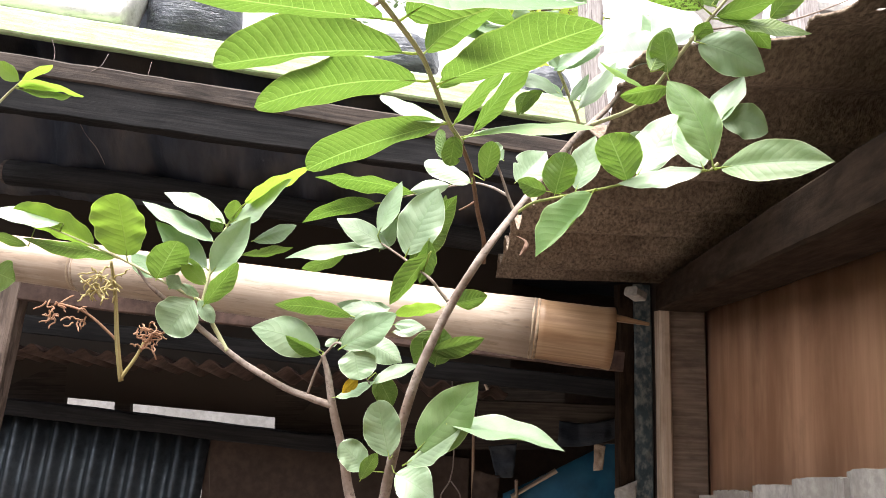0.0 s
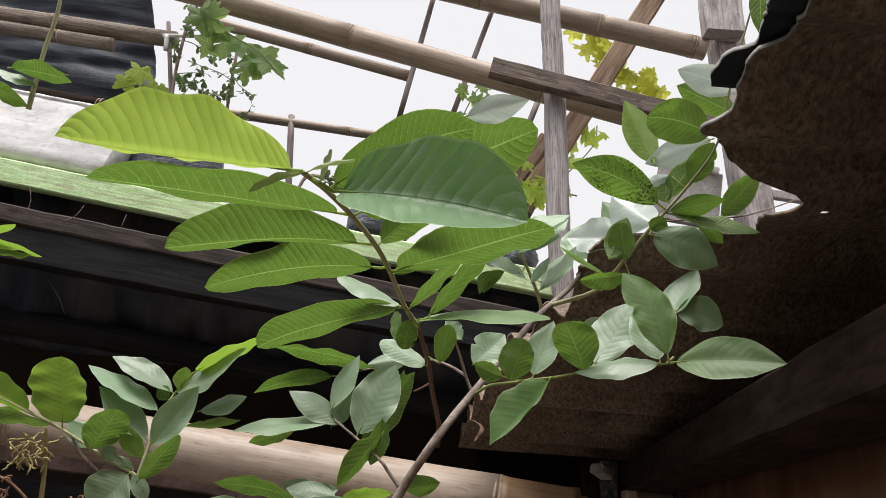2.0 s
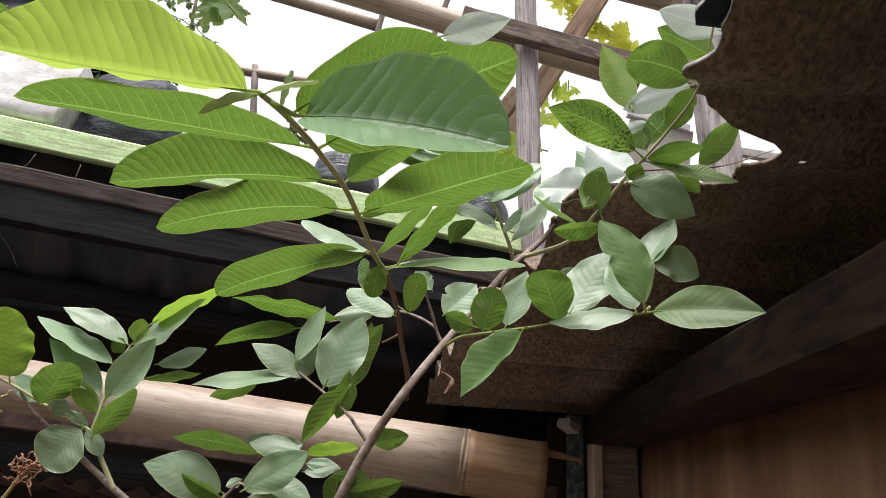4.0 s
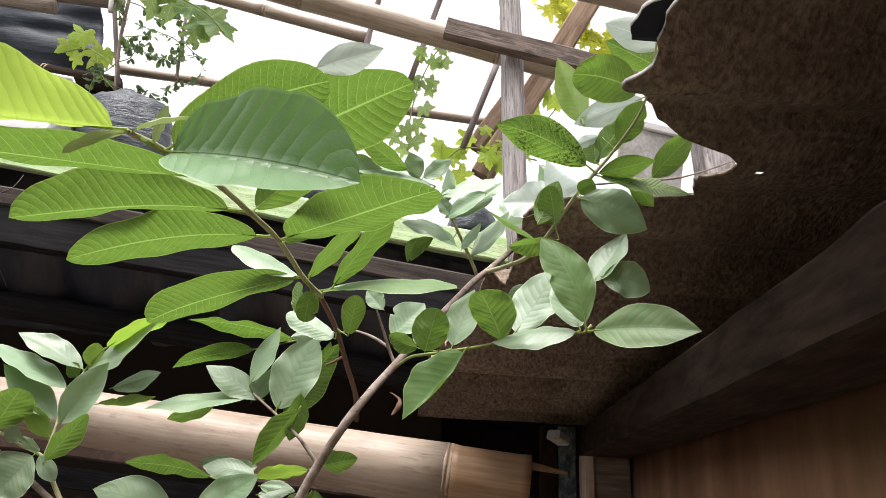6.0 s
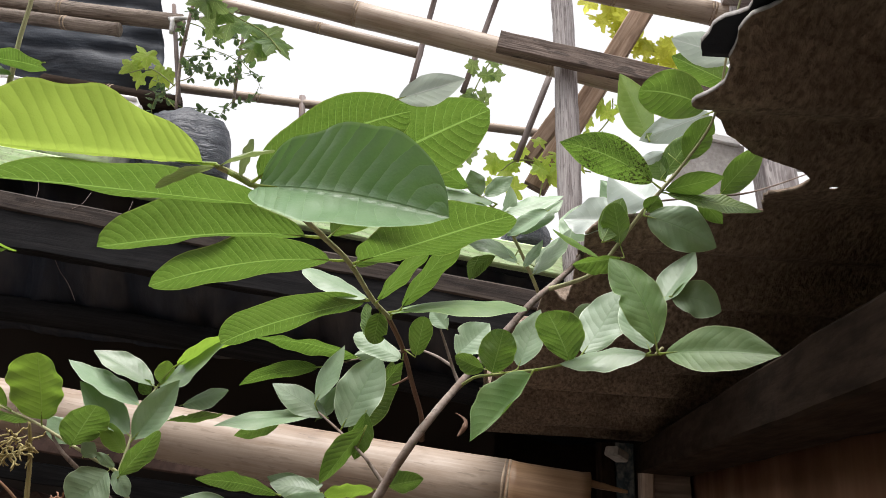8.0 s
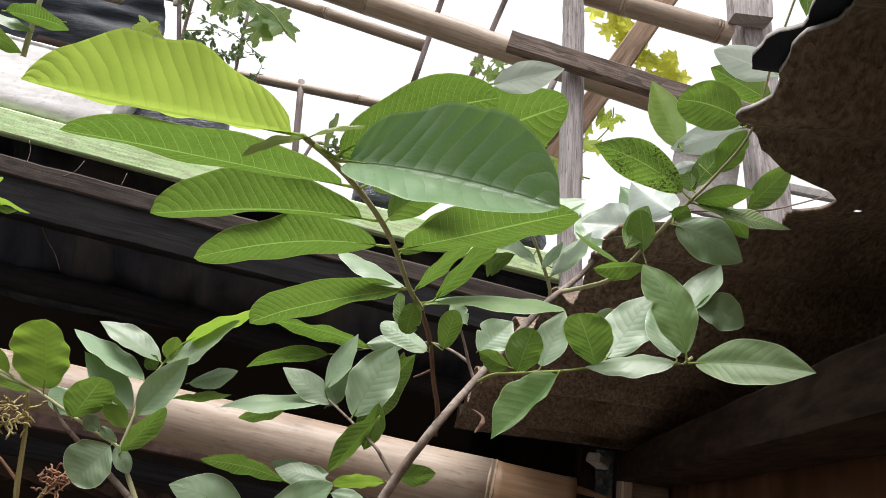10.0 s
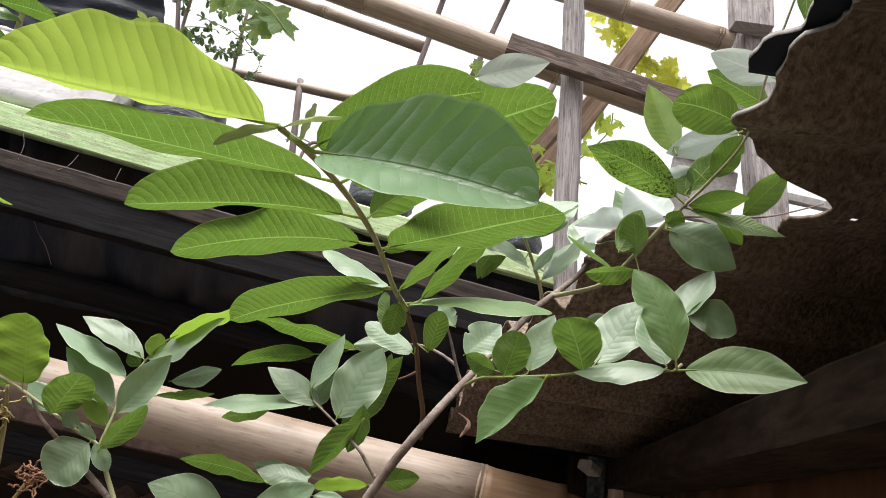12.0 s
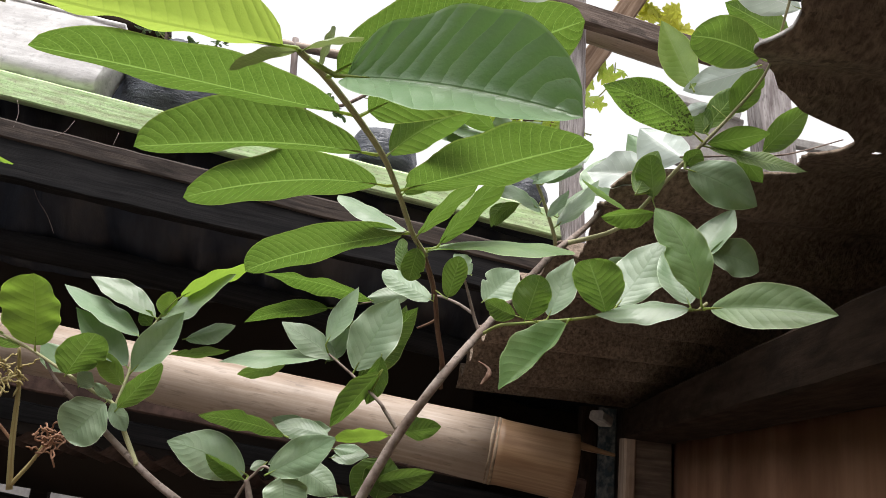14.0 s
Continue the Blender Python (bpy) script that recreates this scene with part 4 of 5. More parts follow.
def leaf(b, tip, width, turn_a, turn_b, arch_h, arch_v, material, round_tip=None, calm=False, nu=40, nv=6):
    """A guava leaf from its stalk at b to its tip; each half of the blade stands at its own angle about the rib."""
    b, tip = Vector(b), Vector(tip)
    axis = tip - b
    length = axis.length
    a = axis.normalized()
    h = a.cross(Vector((0, 0, 1))).normalized()
    v = h.cross(a)
    fold = random.uniform(-8, 8) * (0.3 if calm else 1.0)
    turn_a, turn_b = turn_a + fold, turn_b - fold
    da = h * math.cos(radians(turn_a)) + v * math.sin(radians(turn_a))
    db = h * math.cos(radians(turn_b)) + v * math.sin(radians(turn_b))
    arch = h * arch_h + v * arch_v
    nrm = (da - db).cross(a).normalized()
    seed = b * 50
    wave, phase = random.uniform(0.018, 0.055) * (1.2 if calm else 1.0), random.uniform(0, 6)
    top = random.uniform(0.56, 0.64) if calm else random.uniform(0.42, 0.54)
    curl = random.uniform(-0.18, 0.12)
    droop = random.uniform(-0.025, 0.03) * length
    hook = random.uniform(-0.05, 0.035) * length
    point = random.uniform(0.85, 1.15) if round_tip is None else round_tip
    heel, ruffle = random.uniform(0.42, 0.55) if calm else random.uniform(0.55, 0.8), random.uniform(13, 24)
    bite = (random.uniform(0.25, 0.85), random.choice((-1, 1)), random.uniform(0.12, 0.3) if random.random() < (0.1 if calm else 0.15) else 0.0)
    lean = [random.uniform(0.93, 1.07), random.uniform(0.93, 1.07)]
    stalk = 0.05
    verts, uvs, faces = [], [], []

    def spine(t):
        return b + axis * t + arch * 4 * t * (1 - t) + nrm * (droop * math.sin(math.pi * t * 1.3) + hook * t ** 4)

    for i in range(nu + 1):
        u = i / nu
        c = spine(stalk + (1 - stalk) * u)
        if u < top:
            w = math.sin(math.pi / 2 * u / top) ** heel
        else:
            w = max(0.0, 1 - ((u - top) / (1 - top)) ** 1.9) ** point
        w *= width / 2 * (1 + 0.08 * noise.noise(seed + Vector((u * 4, 0, 0))))
        for k in range(-nv, nv + 1):
            s = k / nv
            d = da if s < 0 else db
            ripple = wave * math.sin(u * ruffle + phase + (2 if s > 0 else 0)) * s * s + curl * s * s + (0.16 if calm else 0.22) * noise.noise(seed + Vector((u * 3.0, s * 1.5, 3))) * abs(s)
            edge = 1 + 0.038 * noise.noise(seed + Vector((u * (4 if calm else 7), 5 if s > 0 else 1, 9))) + 0.013 * noise.noise(seed + Vector((u * 30, s, 4)))
            if s * bite[1] > 0:
                edge *= 1 - bite[2] * math.exp(-((u - bite[0]) / 0.035) ** 2)
            verts.append(c + d * (w * abs(s) * edge * lean[s > 0]) + nrm * (w * ripple))
            uvs.append((u, 0.5 + 0.5 * s))
    m = 2 * nv + 1
    for i in range(nu):
        for k in range(2 * nv):
            q = i * m + k
            faces.append((q, q + 1, q + m + 1, q + m))
    blade = len(faces)
    near = min(WOOD, key=lambda q: (q - b).length_squared)
    size = min(1.0, max(0.5, length / 0.09))
    cs, rs = [], []
    if 0.001 < (near - b).length < 0.03:
        cs, rs = [near, near.lerp(b, 0.6)], [0.0013 * size, 0.0011 * size]
    for i in range(13):
        t = i / 12 * 0.16
        cs.append(spine(t) - nrm * 0.0003)
        rs.append((0.0011 - 0.0055 * t) * size)
    rv, rf, ru = ring_loft(cs, rs, 6)
    o = len(verts)
    faces += [tuple(i + o for i in f) for f in rf]
    return sheet("leaf", verts + rv, faces, material, branch, uvs + ru, more=[leaf_rib], slots=[0] * blade + [1] * len(rf))


def limb(name, points, radii, material=bark, label=""):
    WOOD.extend(smooth_path(points, radii, 12)[0])
    return tube(name, points, [0.68 * r for r in radii], material, tree, 10, 7, 0.10, label)


branch = limb("trunk", [base, (-0.049, 0.974, 1.323), (-0.032, 0.914, 1.460), (-0.024, 0.897, 1.511), (-0.012, 0.883, 1.570), (0.007, 0.868, 1.636), (0.037, 0.854, 1.704), (0.070, 0.843, 1.760), (0.113, 0.890, 1.825), (0.184, 0.984, 1.928), (0.216, 1.014, 1.965), (0.246, 1.044, 2.001), (0.269, 1.054, 2.036)], [0.018, 0.0108, 0.0092, 0.0086, 0.0081, 0.0074, 0.0067, 0.0062, 0.0057, 0.0062, 0.0058, 0.0052, 0.004], label="smooth pinkish brown trunk")
branch = limb("branch", [(0.211, 1.006, 1.957), (0.232, 0.974, 1.957), (0.247, 0.933, 1.955), (0.261, 0.909, 1.966), (0.283, 0.831, 1.995), (0.298, 0.815, 2.013), (0.318, 0.796, 2.038), (0.334, 0.751, 2.067), (0.335, 0.705, 2.120), (0.350, 0.660, 2.205)], [0.0045, 0.004, 0.0037, 0.0034, 0.003, 0.0027, 0.0024, 0.0018, 0.0016, 0.0013], bark_young)
crown = branch
limb("branch", [(0.104, 0.887, 1.810), (0.119, 0.856, 1.817), (0.134, 0.820, 1.815), (0.173, 0.773, 1.815), (0.203, 0.771, 1.822), (0.271, 0.734, 1.828)], [0.0026, 0.0024, 0.0022, 0.002, 0.0018, 0.0013], twig_green)
branch = crown
leaf((0.132, 0.770, 1.807), (0.141, 0.758, 1.846), 0.035, 31, -165, 0.000, 0.000, leaf_soft, 0.48)
leaf((0.202, 0.771, 1.821), (0.178, 0.747, 1.863), 0.046, -4, 160, 0.000, 0.000, leaf_soft, 0.48)
leaf((0.168, 0.763, 1.813), (0.119, 0.782, 1.748), 0.056, 93, -163, 0.001, -0.003, leaf_bright)
leaf((0.127, 0.779, 1.813), (0.098, 0.786, 1.824), 0.022, 142, -68, 0.000, 0.000, leaf_soft)
leaf((0.099, 0.825, 1.831), (0.131, 0.825, 1.866), 0.039, 96, -56, 0.000, 0.000, leaf_mature)
leaf((0.158, 0.808, 1.820), (0.178, 0.810, 1.880), 0.033, 112, -53, 0.000, 0.000, leaf_mature)
leaf((0.214, 0.793, 1.833), (0.258, 0.802, 1.904), 0.049, 117, -39, 0.000, 0.000, leaf_mature)
leaf((0.268, 0.733, 1.831), (0.230, 0.737, 1.912), 0.041, -81, 66, -0.002, 0.007, leaf_bright)
leaf((0.264, 0.737, 1.828), (0.190, 0.765, 1.824), 0.034, 37, -134, 0.000, 0.000, leaf_mature)
leaf((0.270, 0.761, 1.835), (0.255, 0.785, 1.893), 0.034, -130, 27, 0.000, 0.000, leaf_mature)
leaf((0.270, 0.732, 1.828), (0.344, 0.670, 1.819), 0.041, 88, -53, 0.001, 0.003, leaf_bright)
leaf((0.292, 0.807, 1.891), (0.333, 0.819, 1.950), 0.037, 123, -16, 0.000, 0.000, leaf_mature)
leaf((0.300, 0.804, 1.899), (0.351, 0.807, 1.889), 0.036, 77, -80, 0.002, 0.004, leaf_mature)
leaf((0.279, 0.809, 1.983), (0.350, 0.808, 1.953), 0.046, 83, -108, 0.002, 0.003, leaf_mature)
leaf((0.268, 0.865, 1.970), (0.259, 0.852, 2.013), 0.031, -4, -169, 0.000, 0.000, leaf_soft, 0.48)
leaf((0.273, 0.868, 1.957), (0.221, 0.891, 1.954), 0.037, -169, -57, 0.000, 0.000, leaf_soft)
leaf((0.257, 0.899, 1.963), (0.199, 0.899, 1.997), 0.015, 48, -129, 0.000, 0.000, leaf_lime)
leaf((0.286, 0.805, 2.064), (0.270, 0.863, 2.180), 0.039, -115, 40, 0.000, 0.000, leaf_lime)
leaf((0.330, 0.752, 2.075), (0.263, 0.756, 2.093), 0.049, -45, 115, 0.000, 0.006, leaf_ribbed, 0.48)
leaf((0.294, 0.812, 2.018), (0.190, 0.782, 2.045), 0.042, -44, 126, 0.000, 0.009, leaf_spotted, 1.1)
leaf((0.350, 0.660, 2.205), (0.350, 0.675, 2.145), 0.022, -24, 156, 0.000, 0.000, leaf_ribbed)
leaf((0.351, 0.799, 2.100), (0.277, 0.813, 2.069), 0.034, -56, 89, 0.000, 0.000, leaf_sheen)
leaf((0.304, 0.810, 2.056), (0.273, 0.804, 2.037), 0.013, -69, 91, 0.000, 0.000, leaf_sheen)
leaf((0.298, 0.812, 2.026), (0.333, 0.802, 2.077), 0.028, 88, -112, 0.000, 0.000, leaf_ribbed)
leaf((0.318, 0.796, 2.039), (0.341, 0.777, 2.082), 0.032, 25, -130, 0.000, 0.000, leaf_soft)
leaf((0.300, 0.815, 2.014), (0.357, 0.795, 2.025), 0.027, 48, -156, 0.000, 0.000, leaf_soft)
leaf((0.300, 0.815, 2.012), (0.393, 0.796, 1.989), 0.031, 130, -52, 0.000, 0.000, leaf_green)
leaf((0.359, 0.820, 2.014), (0.407, 0.813, 2.070), 0.033, 60, -131, 0.000, 0.000, leaf_soft)
leaf((0.335, 0.820, 2.015), (0.365, 0.828, 1.987), 0.022, -147, 33, 0.000, 0.000, leaf_soft)
leaf((0.313, 0.898, 2.033), (0.271, 0.934, 2.083), 0.061, 47, -95, 0.000, 0.000, leaf_sheen)
leaf((0.300, 0.950, 2.032), (0.226, 0.998, 2.048), 0.066, 100, -134, 0.000, 0.000, leaf_sheen)
leaf((0.311, 0.968, 2.044), (0.270, 0.981, 2.100), 0.043, -87, 69, 0.000, 0.000, leaf_mature)
leaf((0.247, 0.860, 1.970), (0.272, 0.870, 2.026), 0.030, 125, -75, 0.000, 0.000, leaf_ribbed)
leaf((0.360, 0.759, 2.107), (0.301, 0.769, 2.144), 0.034, -35, 115, 0.000, 0.000, leaf_ribbed)
leaf((0.358, 0.731, 2.118), (0.292, 0.740, 2.144), 0.032, -42, 118, 0.000, 0.000, leaf_sheen)
leaf((0.303, 0.812, 2.023), (0.292, 0.817, 2.055), 0.024, -54, 106, 0.000, 0.000, leaf_soft)
leaf((0.287, 0.826, 1.993), (0.295, 0.812, 2.007), 0.021, 12, -147, 0.000, 0.000, leaf_soft)
leaf((0.196, 0.901, 2.021), (0.149, 0.921, 1.993), 0.026, 88, -115, 0.000, 0.000, leaf_mature)
leaf((0.180, 0.935, 1.949), (0.228, 0.936, 2.012), 0.035, 143, -31, 0.000, 0.000, leaf_mature)
leaf((0.157, 0.920, 1.996), (0.140, 0.914, 2.015), 0.018, -99, 114, 0.000, 0.000, leaf_mature)
leaf((0.171, 0.932, 1.958), (0.193, 0.931, 1.995), 0.019, 144, -56, 0.000, 0.000, leaf_mature)
leaf((0.140, 0.928, 1.971), (0.113, 0.927, 1.940), 0.019, 136, -53, -0.001, 0.005, leaf_soft)
leaf((0.167, 0.940, 1.966), (0.118, 0.940, 1.997), 0.026, 53, -127, 0.000, 0.000, leaf_mature)
leaf((0.090, 0.867, 1.866), (0.070, 0.870, 1.887), 0.021, -116, 85, 0.000, 0.000, leaf_mature)
leaf((0.241, 0.846, 1.897), (0.216, 0.864, 1.874), 0.024, 104, -95, 0.000, 0.000, leaf_mature)
limb("branch", [(0.071, 0.868, 1.754), (0.070, 0.846, 1.774), (0.062, 0.815, 1.797), (0.053, 0.757, 1.823), (0.041, 0.719, 1.842)], [0.0046, 0.0036, 0.0034, 0.0032, 0.0031], twig_red, "young reddish brown shoot")
branch = limb("branch", [(0.043, 0.721, 1.841), (0.032, 0.684, 1.846), (0.020, 0.627, 1.857), (0.013, 0.563, 1.853), (-0.000, 0.518, 1.855), (-0.010, 0.463, 1.847), (-0.017, 0.438, 1.843)], [0.0031, 0.0030, 0.0028, 0.0027, 0.0026, 0.0024, 0.002], twig_brown)
leaf((-0.018, 0.438, 1.844), (-0.123, 0.397, 1.829), 0.062, 131, 23, 0.001, -0.001, leaf_young, 0.8, True)
leaf((-0.002, 0.517, 1.855), (-0.131, 0.446, 1.836), 0.060, 173, 12, 0.000, 0.000, leaf_green, 0.54, True)
leaf((0.007, 0.561, 1.853), (-0.117, 0.536, 1.826), 0.056, 146, 10, -0.002, 0.005, leaf_green, 0.54, True)
leaf((0.013, 0.618, 1.856), (-0.102, 0.583, 1.817), 0.056, 155, -7, -0.002, 0.008, leaf_green, 0.54, True)
leaf((0.031, 0.684, 1.846), (-0.088, 0.703, 1.803), 0.056, 163, -4, -0.003, 0.008, leaf_green, 0.54, True)
leaf((0.030, 0.679, 1.845), (-0.027, 0.687, 1.871), 0.028, 29, -138, 0.000, 0.000, leaf_mature, 0.54, True)
leaf((0.022, 0.627, 1.858), (0.130, 0.543, 1.864), 0.060, 12, 177, 0.002, 0.004, leaf_green, 0.54, True)
leaf((0.014, 0.563, 1.854), (0.063, 0.573, 1.899), 0.040, 67, -159, 0.000, 0.002, leaf_soft, 0.54, True)
leaf((0.000, 0.518, 1.855), (0.111, 0.492, 1.912), 0.066, 11, -166, 0.001, 0.002, leaf_green, 0.54, True)
leaf((-0.008, 0.462, 1.846), (0.069, 0.456, 1.889), 0.042, 31, -166, 0.001, 0.004, leaf_green, 0.54, True)
leaf((0.063, 0.440, 1.885), (0.097, 0.432, 1.894), 0.015, 79, -141, 0.000, 0.000, leaf_sheen)
leaf((-0.001, 0.442, 1.836), (0.093, 0.397, 1.811), 0.058, 75, -44, 0.000, 0.001, leaf_deep, 0.55, True)
leaf((-0.017, 0.438, 1.843), (0.008, 0.440, 1.855), 0.012, -18, 165, 0.001, 0.001, leaf_bud, 0.54, True)
leaf((-0.017, 0.438, 1.843), (-0.042, 0.433, 1.828), 0.012, -175, 3, -0.001, 0.001, leaf_bud, 0.54, True)
leaf((-0.011, 0.452, 1.844), (-0.006, 0.452, 1.865), 0.011, -177, 3, 0.000, 0.000, leaf_bud, 0.54, True)
leaf((0.039, 0.722, 1.845), (0.153, 0.680, 1.846), 0.053, 149, -27, 0.001, 0.004, leaf_bright, 0.54, True)
leaf((0.034, 0.685, 1.844), (0.077, 0.651, 1.886), 0.030, -17, 163, 0.000, 0.000, leaf_soft, 0.54, True)
leaf((0.051, 0.715, 1.847), (0.099, 0.687, 1.904), 0.035, -9, 171, 0.001, 0.002, leaf_soft, 0.54, True)
leaf((0.037, 0.696, 1.840), (0.033, 0.705, 1.815), 0.020, 168, -12, 0.000, 0.000, leaf_soft, 0.54, True)
leaf((0.065, 0.752, 1.815), (0.071, 0.736, 1.848), 0.019, 14, -166, 0.000, 0.000, leaf_soft, 0.54, True)
leaf((0.054, 0.758, 1.813), (0.009, 0.761, 1.834), 0.022, 53, -109, 0.000, 0.000, leaf_mature, 0.54, True)
leaf((0.022, 0.629, 1.855), (0.060, 0.637, 1.895), 0.025, 39, -135, 0.000, 0.000, leaf_soft, 0.54, True)
leaf((0.028, 0.703, 1.820), (0.023, 0.715, 1.850), 0.014, -117, 63, 0.000, 0.000, leaf_soft, 0.54, True)
branch = limb("branch", [(0.200, 1.030, 1.957), (0.187, 0.986, 1.965), (0.158, 0.942, 2.002), (0.140, 0.926, 2.021), (0.116, 0.920, 2.041)], [0.004, 0.0034, 0.0028, 0.0024, 0.0015], bark_young)
leaf((0.105, 0.918, 2.047), (0.042, 0.888, 2.078), 0.033, 177, -42, 0.000, 0.000, leaf_soft)
leaf((0.083, 0.922, 2.037), (0.020, 0.899, 2.045), 0.036, 104, -109, 0.000, 0.000, leaf_mature)
leaf((0.118, 0.920, 2.039), (0.103, 0.911, 2.069), 0.025, -75, 117, 0.000, 0.000, leaf_mature)
leaf((0.120, 0.920, 2.040), (0.154, 0.911, 2.064), 0.022, 74, -76, 0.000, 0.000, leaf_mature)
leaf((0.137, 0.922, 2.033), (0.041, 0.901, 2.038), 0.043, 42, -136, -0.001, 0.002, leaf_mature)
leaf((0.140, 0.926, 2.021), (0.214, 0.916, 2.047), 0.035, 135, -68, 0.000, 0.000, leaf_mature)
leaf((0.162, 0.933, 1.998), (0.217, 0.937, 2.048), 0.033, 95, -45, 0.000, 0.000, leaf_mature)
leaf((0.160, 0.942, 1.973), (0.100, 0.927, 1.987), 0.028, 62, -122, -0.002, 0.004, leaf_mature)
leaf((0.128, 0.932, 1.972), (0.110, 0.932, 1.940), 0.016, 111, -52, -0.001, 0.006, leaf_soft)
leaf((0.186, 0.953, 1.968), (0.222, 0.958, 2.016), 0.027, 143, -46, 0.000, 0.000, leaf_mature)
leaf((0.141, 0.926, 2.020), (0.093, 0.913, 2.031), 0.022, 180, -36, 0.000, 0.000, leaf_soft)
leaf((0.148, 0.929, 2.012), (0.153, 0.933, 2.062), 0.022, -176, -23, 0.000, 0.000, leaf_mature)
leaf((0.229, 1.017, 2.027), (0.275, 1.027, 2.090), 0.056, 124, -76, 0.000, 0.000, leaf_mature)
branch = limb("branch", [(0.035, 0.879, 1.712), (0.023, 0.878, 1.726), (0.014, 0.877, 1.736), (-0.014, 0.901, 1.758), (-0.045, 0.926, 1.780)], [0.0032, 0.0028, 0.0024, 0.002, 0.0014], bark)
leaf((-0.016, 0.906, 1.760), (0.019, 0.906, 1.842), 0.052, 107, -84, 0.000, 0.000, leaf_mature)
leaf((-0.013, 0.935, 1.752), (0.036, 0.947, 1.845), 0.046, 44, -112, 0.000, 0.000, leaf_green)
leaf((-0.033, 0.928, 1.774), (-0.096, 0.917, 1.807), 0.031, 69, -116, 0.000, 0.000, leaf_mature)
leaf((-0.049, 0.923, 1.788), (-0.023, 0.923, 1.853), 0.030, 128, -61, 0.000, 0.000, leaf_mature)
leaf((-0.047, 0.929, 1.770), (-0.029, 0.937, 1.811), 0.022, 137, -64, 0.000, 0.000, leaf_mature)
leaf((-0.044, 0.927, 1.777), (-0.152, 0.911, 1.760), 0.048, 33, -156, -0.000, 0.001, leaf_mature)
leaf((-0.087, 0.949, 1.772), (-0.143, 0.967, 1.749), 0.028, 167, -17, 0.000, 0.000, leaf_soft)
leaf((-0.051, 0.951, 1.832), (-0.145, 0.959, 1.806), 0.043, 158, -5, -0.002, 0.006, leaf_green)
leaf((-0.004, 0.948, 1.843), (-0.130, 0.942, 1.860), 0.056, 172, -9, -0.001, 0.004, leaf_green)
leaf((0.033, 0.943, 1.856), (-0.016, 0.946, 1.848), 0.023, 64, -88, 0.000, 0.000, leaf_mature)
leaf((0.015, 0.873, 1.765), (-0.027, 0.886, 1.705), 0.033, 149, -24, 0.000, 0.000, leaf_soft)
leaf((0.012, 0.883, 1.781), (0.003, 0.899, 1.732), 0.026, -168, -17, 0.000, 0.000, leaf_soft)
leaf((0.040, 0.864, 1.709), (0.076, 0.856, 1.717), 0.025, 73, -141, 0.000, 0.000, leaf_soft)
leaf((0.031, 0.865, 1.705), (-0.021, 0.879, 1.696), 0.024, 137, -22, 0.000, 0.000, leaf_lime, 0.6)
leaf((-0.034, 0.958, 1.811), (-0.021, 0.954, 1.822), 0.011, 58, -122, 0.000, 0.000, leaf_soft)
leaf((0.016, 0.963, 1.793), (0.028, 0.967, 1.849), 0.025, 65, -101, 0.000, 0.000, leaf_soft)
limb("branch", [(0.104, 0.887, 1.816), (0.098, 0.884, 1.828), (0.090, 0.878, 1.848), (0.082, 0.872, 1.867)], [0.0032, 0.0026, 0.0022, 0.0016], bark)
branch = limb("branch", [(0.097, 0.883, 1.831), (0.079, 0.895, 1.843), (0.058, 0.918, 1.853), (0.037, 0.944, 1.855), (-0.009, 0.957, 1.846), (-0.057, 0.961, 1.833)], [0.0026, 0.0022, 0.0019, 0.0018, 0.0015, 0.001], bark)
limb("branch", [(0.059, 0.802, 1.806), (0.051, 0.804, 1.801), (0.043, 0.805, 1.797)], [0.0022, 0.0016, 0.0014], twig_red)
branch = limb("branch", [(-0.032, 0.919, 1.458), (-0.060, 0.920, 1.487), (-0.074, 0.911, 1.547), (-0.087, 0.903, 1.598), (-0.093, 0.898, 1.631), (-0.099, 0.895, 1.650)], [0.009, 0.0085, 0.0075, 0.0065, 0.005, 0.0035])
branch = limb("branch", [(-0.115, 0.906, 1.608), (-0.104, 0.897, 1.637), (-0.094, 0.894, 1.654), (-0.078, 0.888, 1.662), (-0.045, 0.890, 1.620)], [0.0022, 0.0021, 0.002, 0.0018, 0.0012], bark)
leaf((-0.100, 0.905, 1.653), (-0.175, 0.880, 1.677), 0.043, 74, -99, -0.000, 0.004, leaf_mature)
leaf((-0.100, 0.895, 1.649), (-0.138, 0.881, 1.669), 0.020, 157, -73, 0.000, 0.000, leaf_soft)
leaf((-0.067, 0.899, 1.692), (-0.157, 0.897, 1.700), 0.031, 145, -30, -0.000, 0.005, leaf_green)
leaf((-0.029, 0.919, 1.698), (-0.085, 0.917, 1.705), 0.025, 57, -117, 0.000, 0.000, leaf_mature)
leaf((-0.081, 0.884, 1.656), (-0.019, 0.879, 1.697), 0.036, 94, -86, 0.000, 0.000, leaf_mature)
leaf((-0.028, 0.922, 1.678), (0.010, 0.922, 1.685), 0.017, 130, -58, 0.000, 0.000, leaf_mature)
leaf((-0.057, 0.913, 1.668), (-0.013, 0.907, 1.646), 0.034, 123, -73, 0.000, 0.000, leaf_mature)
leaf((-0.064, 0.884, 1.659), (-0.056, 0.879, 1.625), 0.042, -35, 138, 0.000, 0.000, leaf_mature, 0.48)
leaf((-0.058, 0.883, 1.630), (-0.074, 0.881, 1.611), 0.015, 126, -81, 0.000, 0.000, leaf_yellow)
leaf((-0.045, 0.890, 1.620), (0.006, 0.898, 1.642), 0.025, 137, -25, 0.000, 0.000, leaf_mature)
leaf((-0.042, 0.908, 1.633), (-0.022, 0.914, 1.597), 0.028, -109, 53, 0.000, 0.000, leaf_soft)
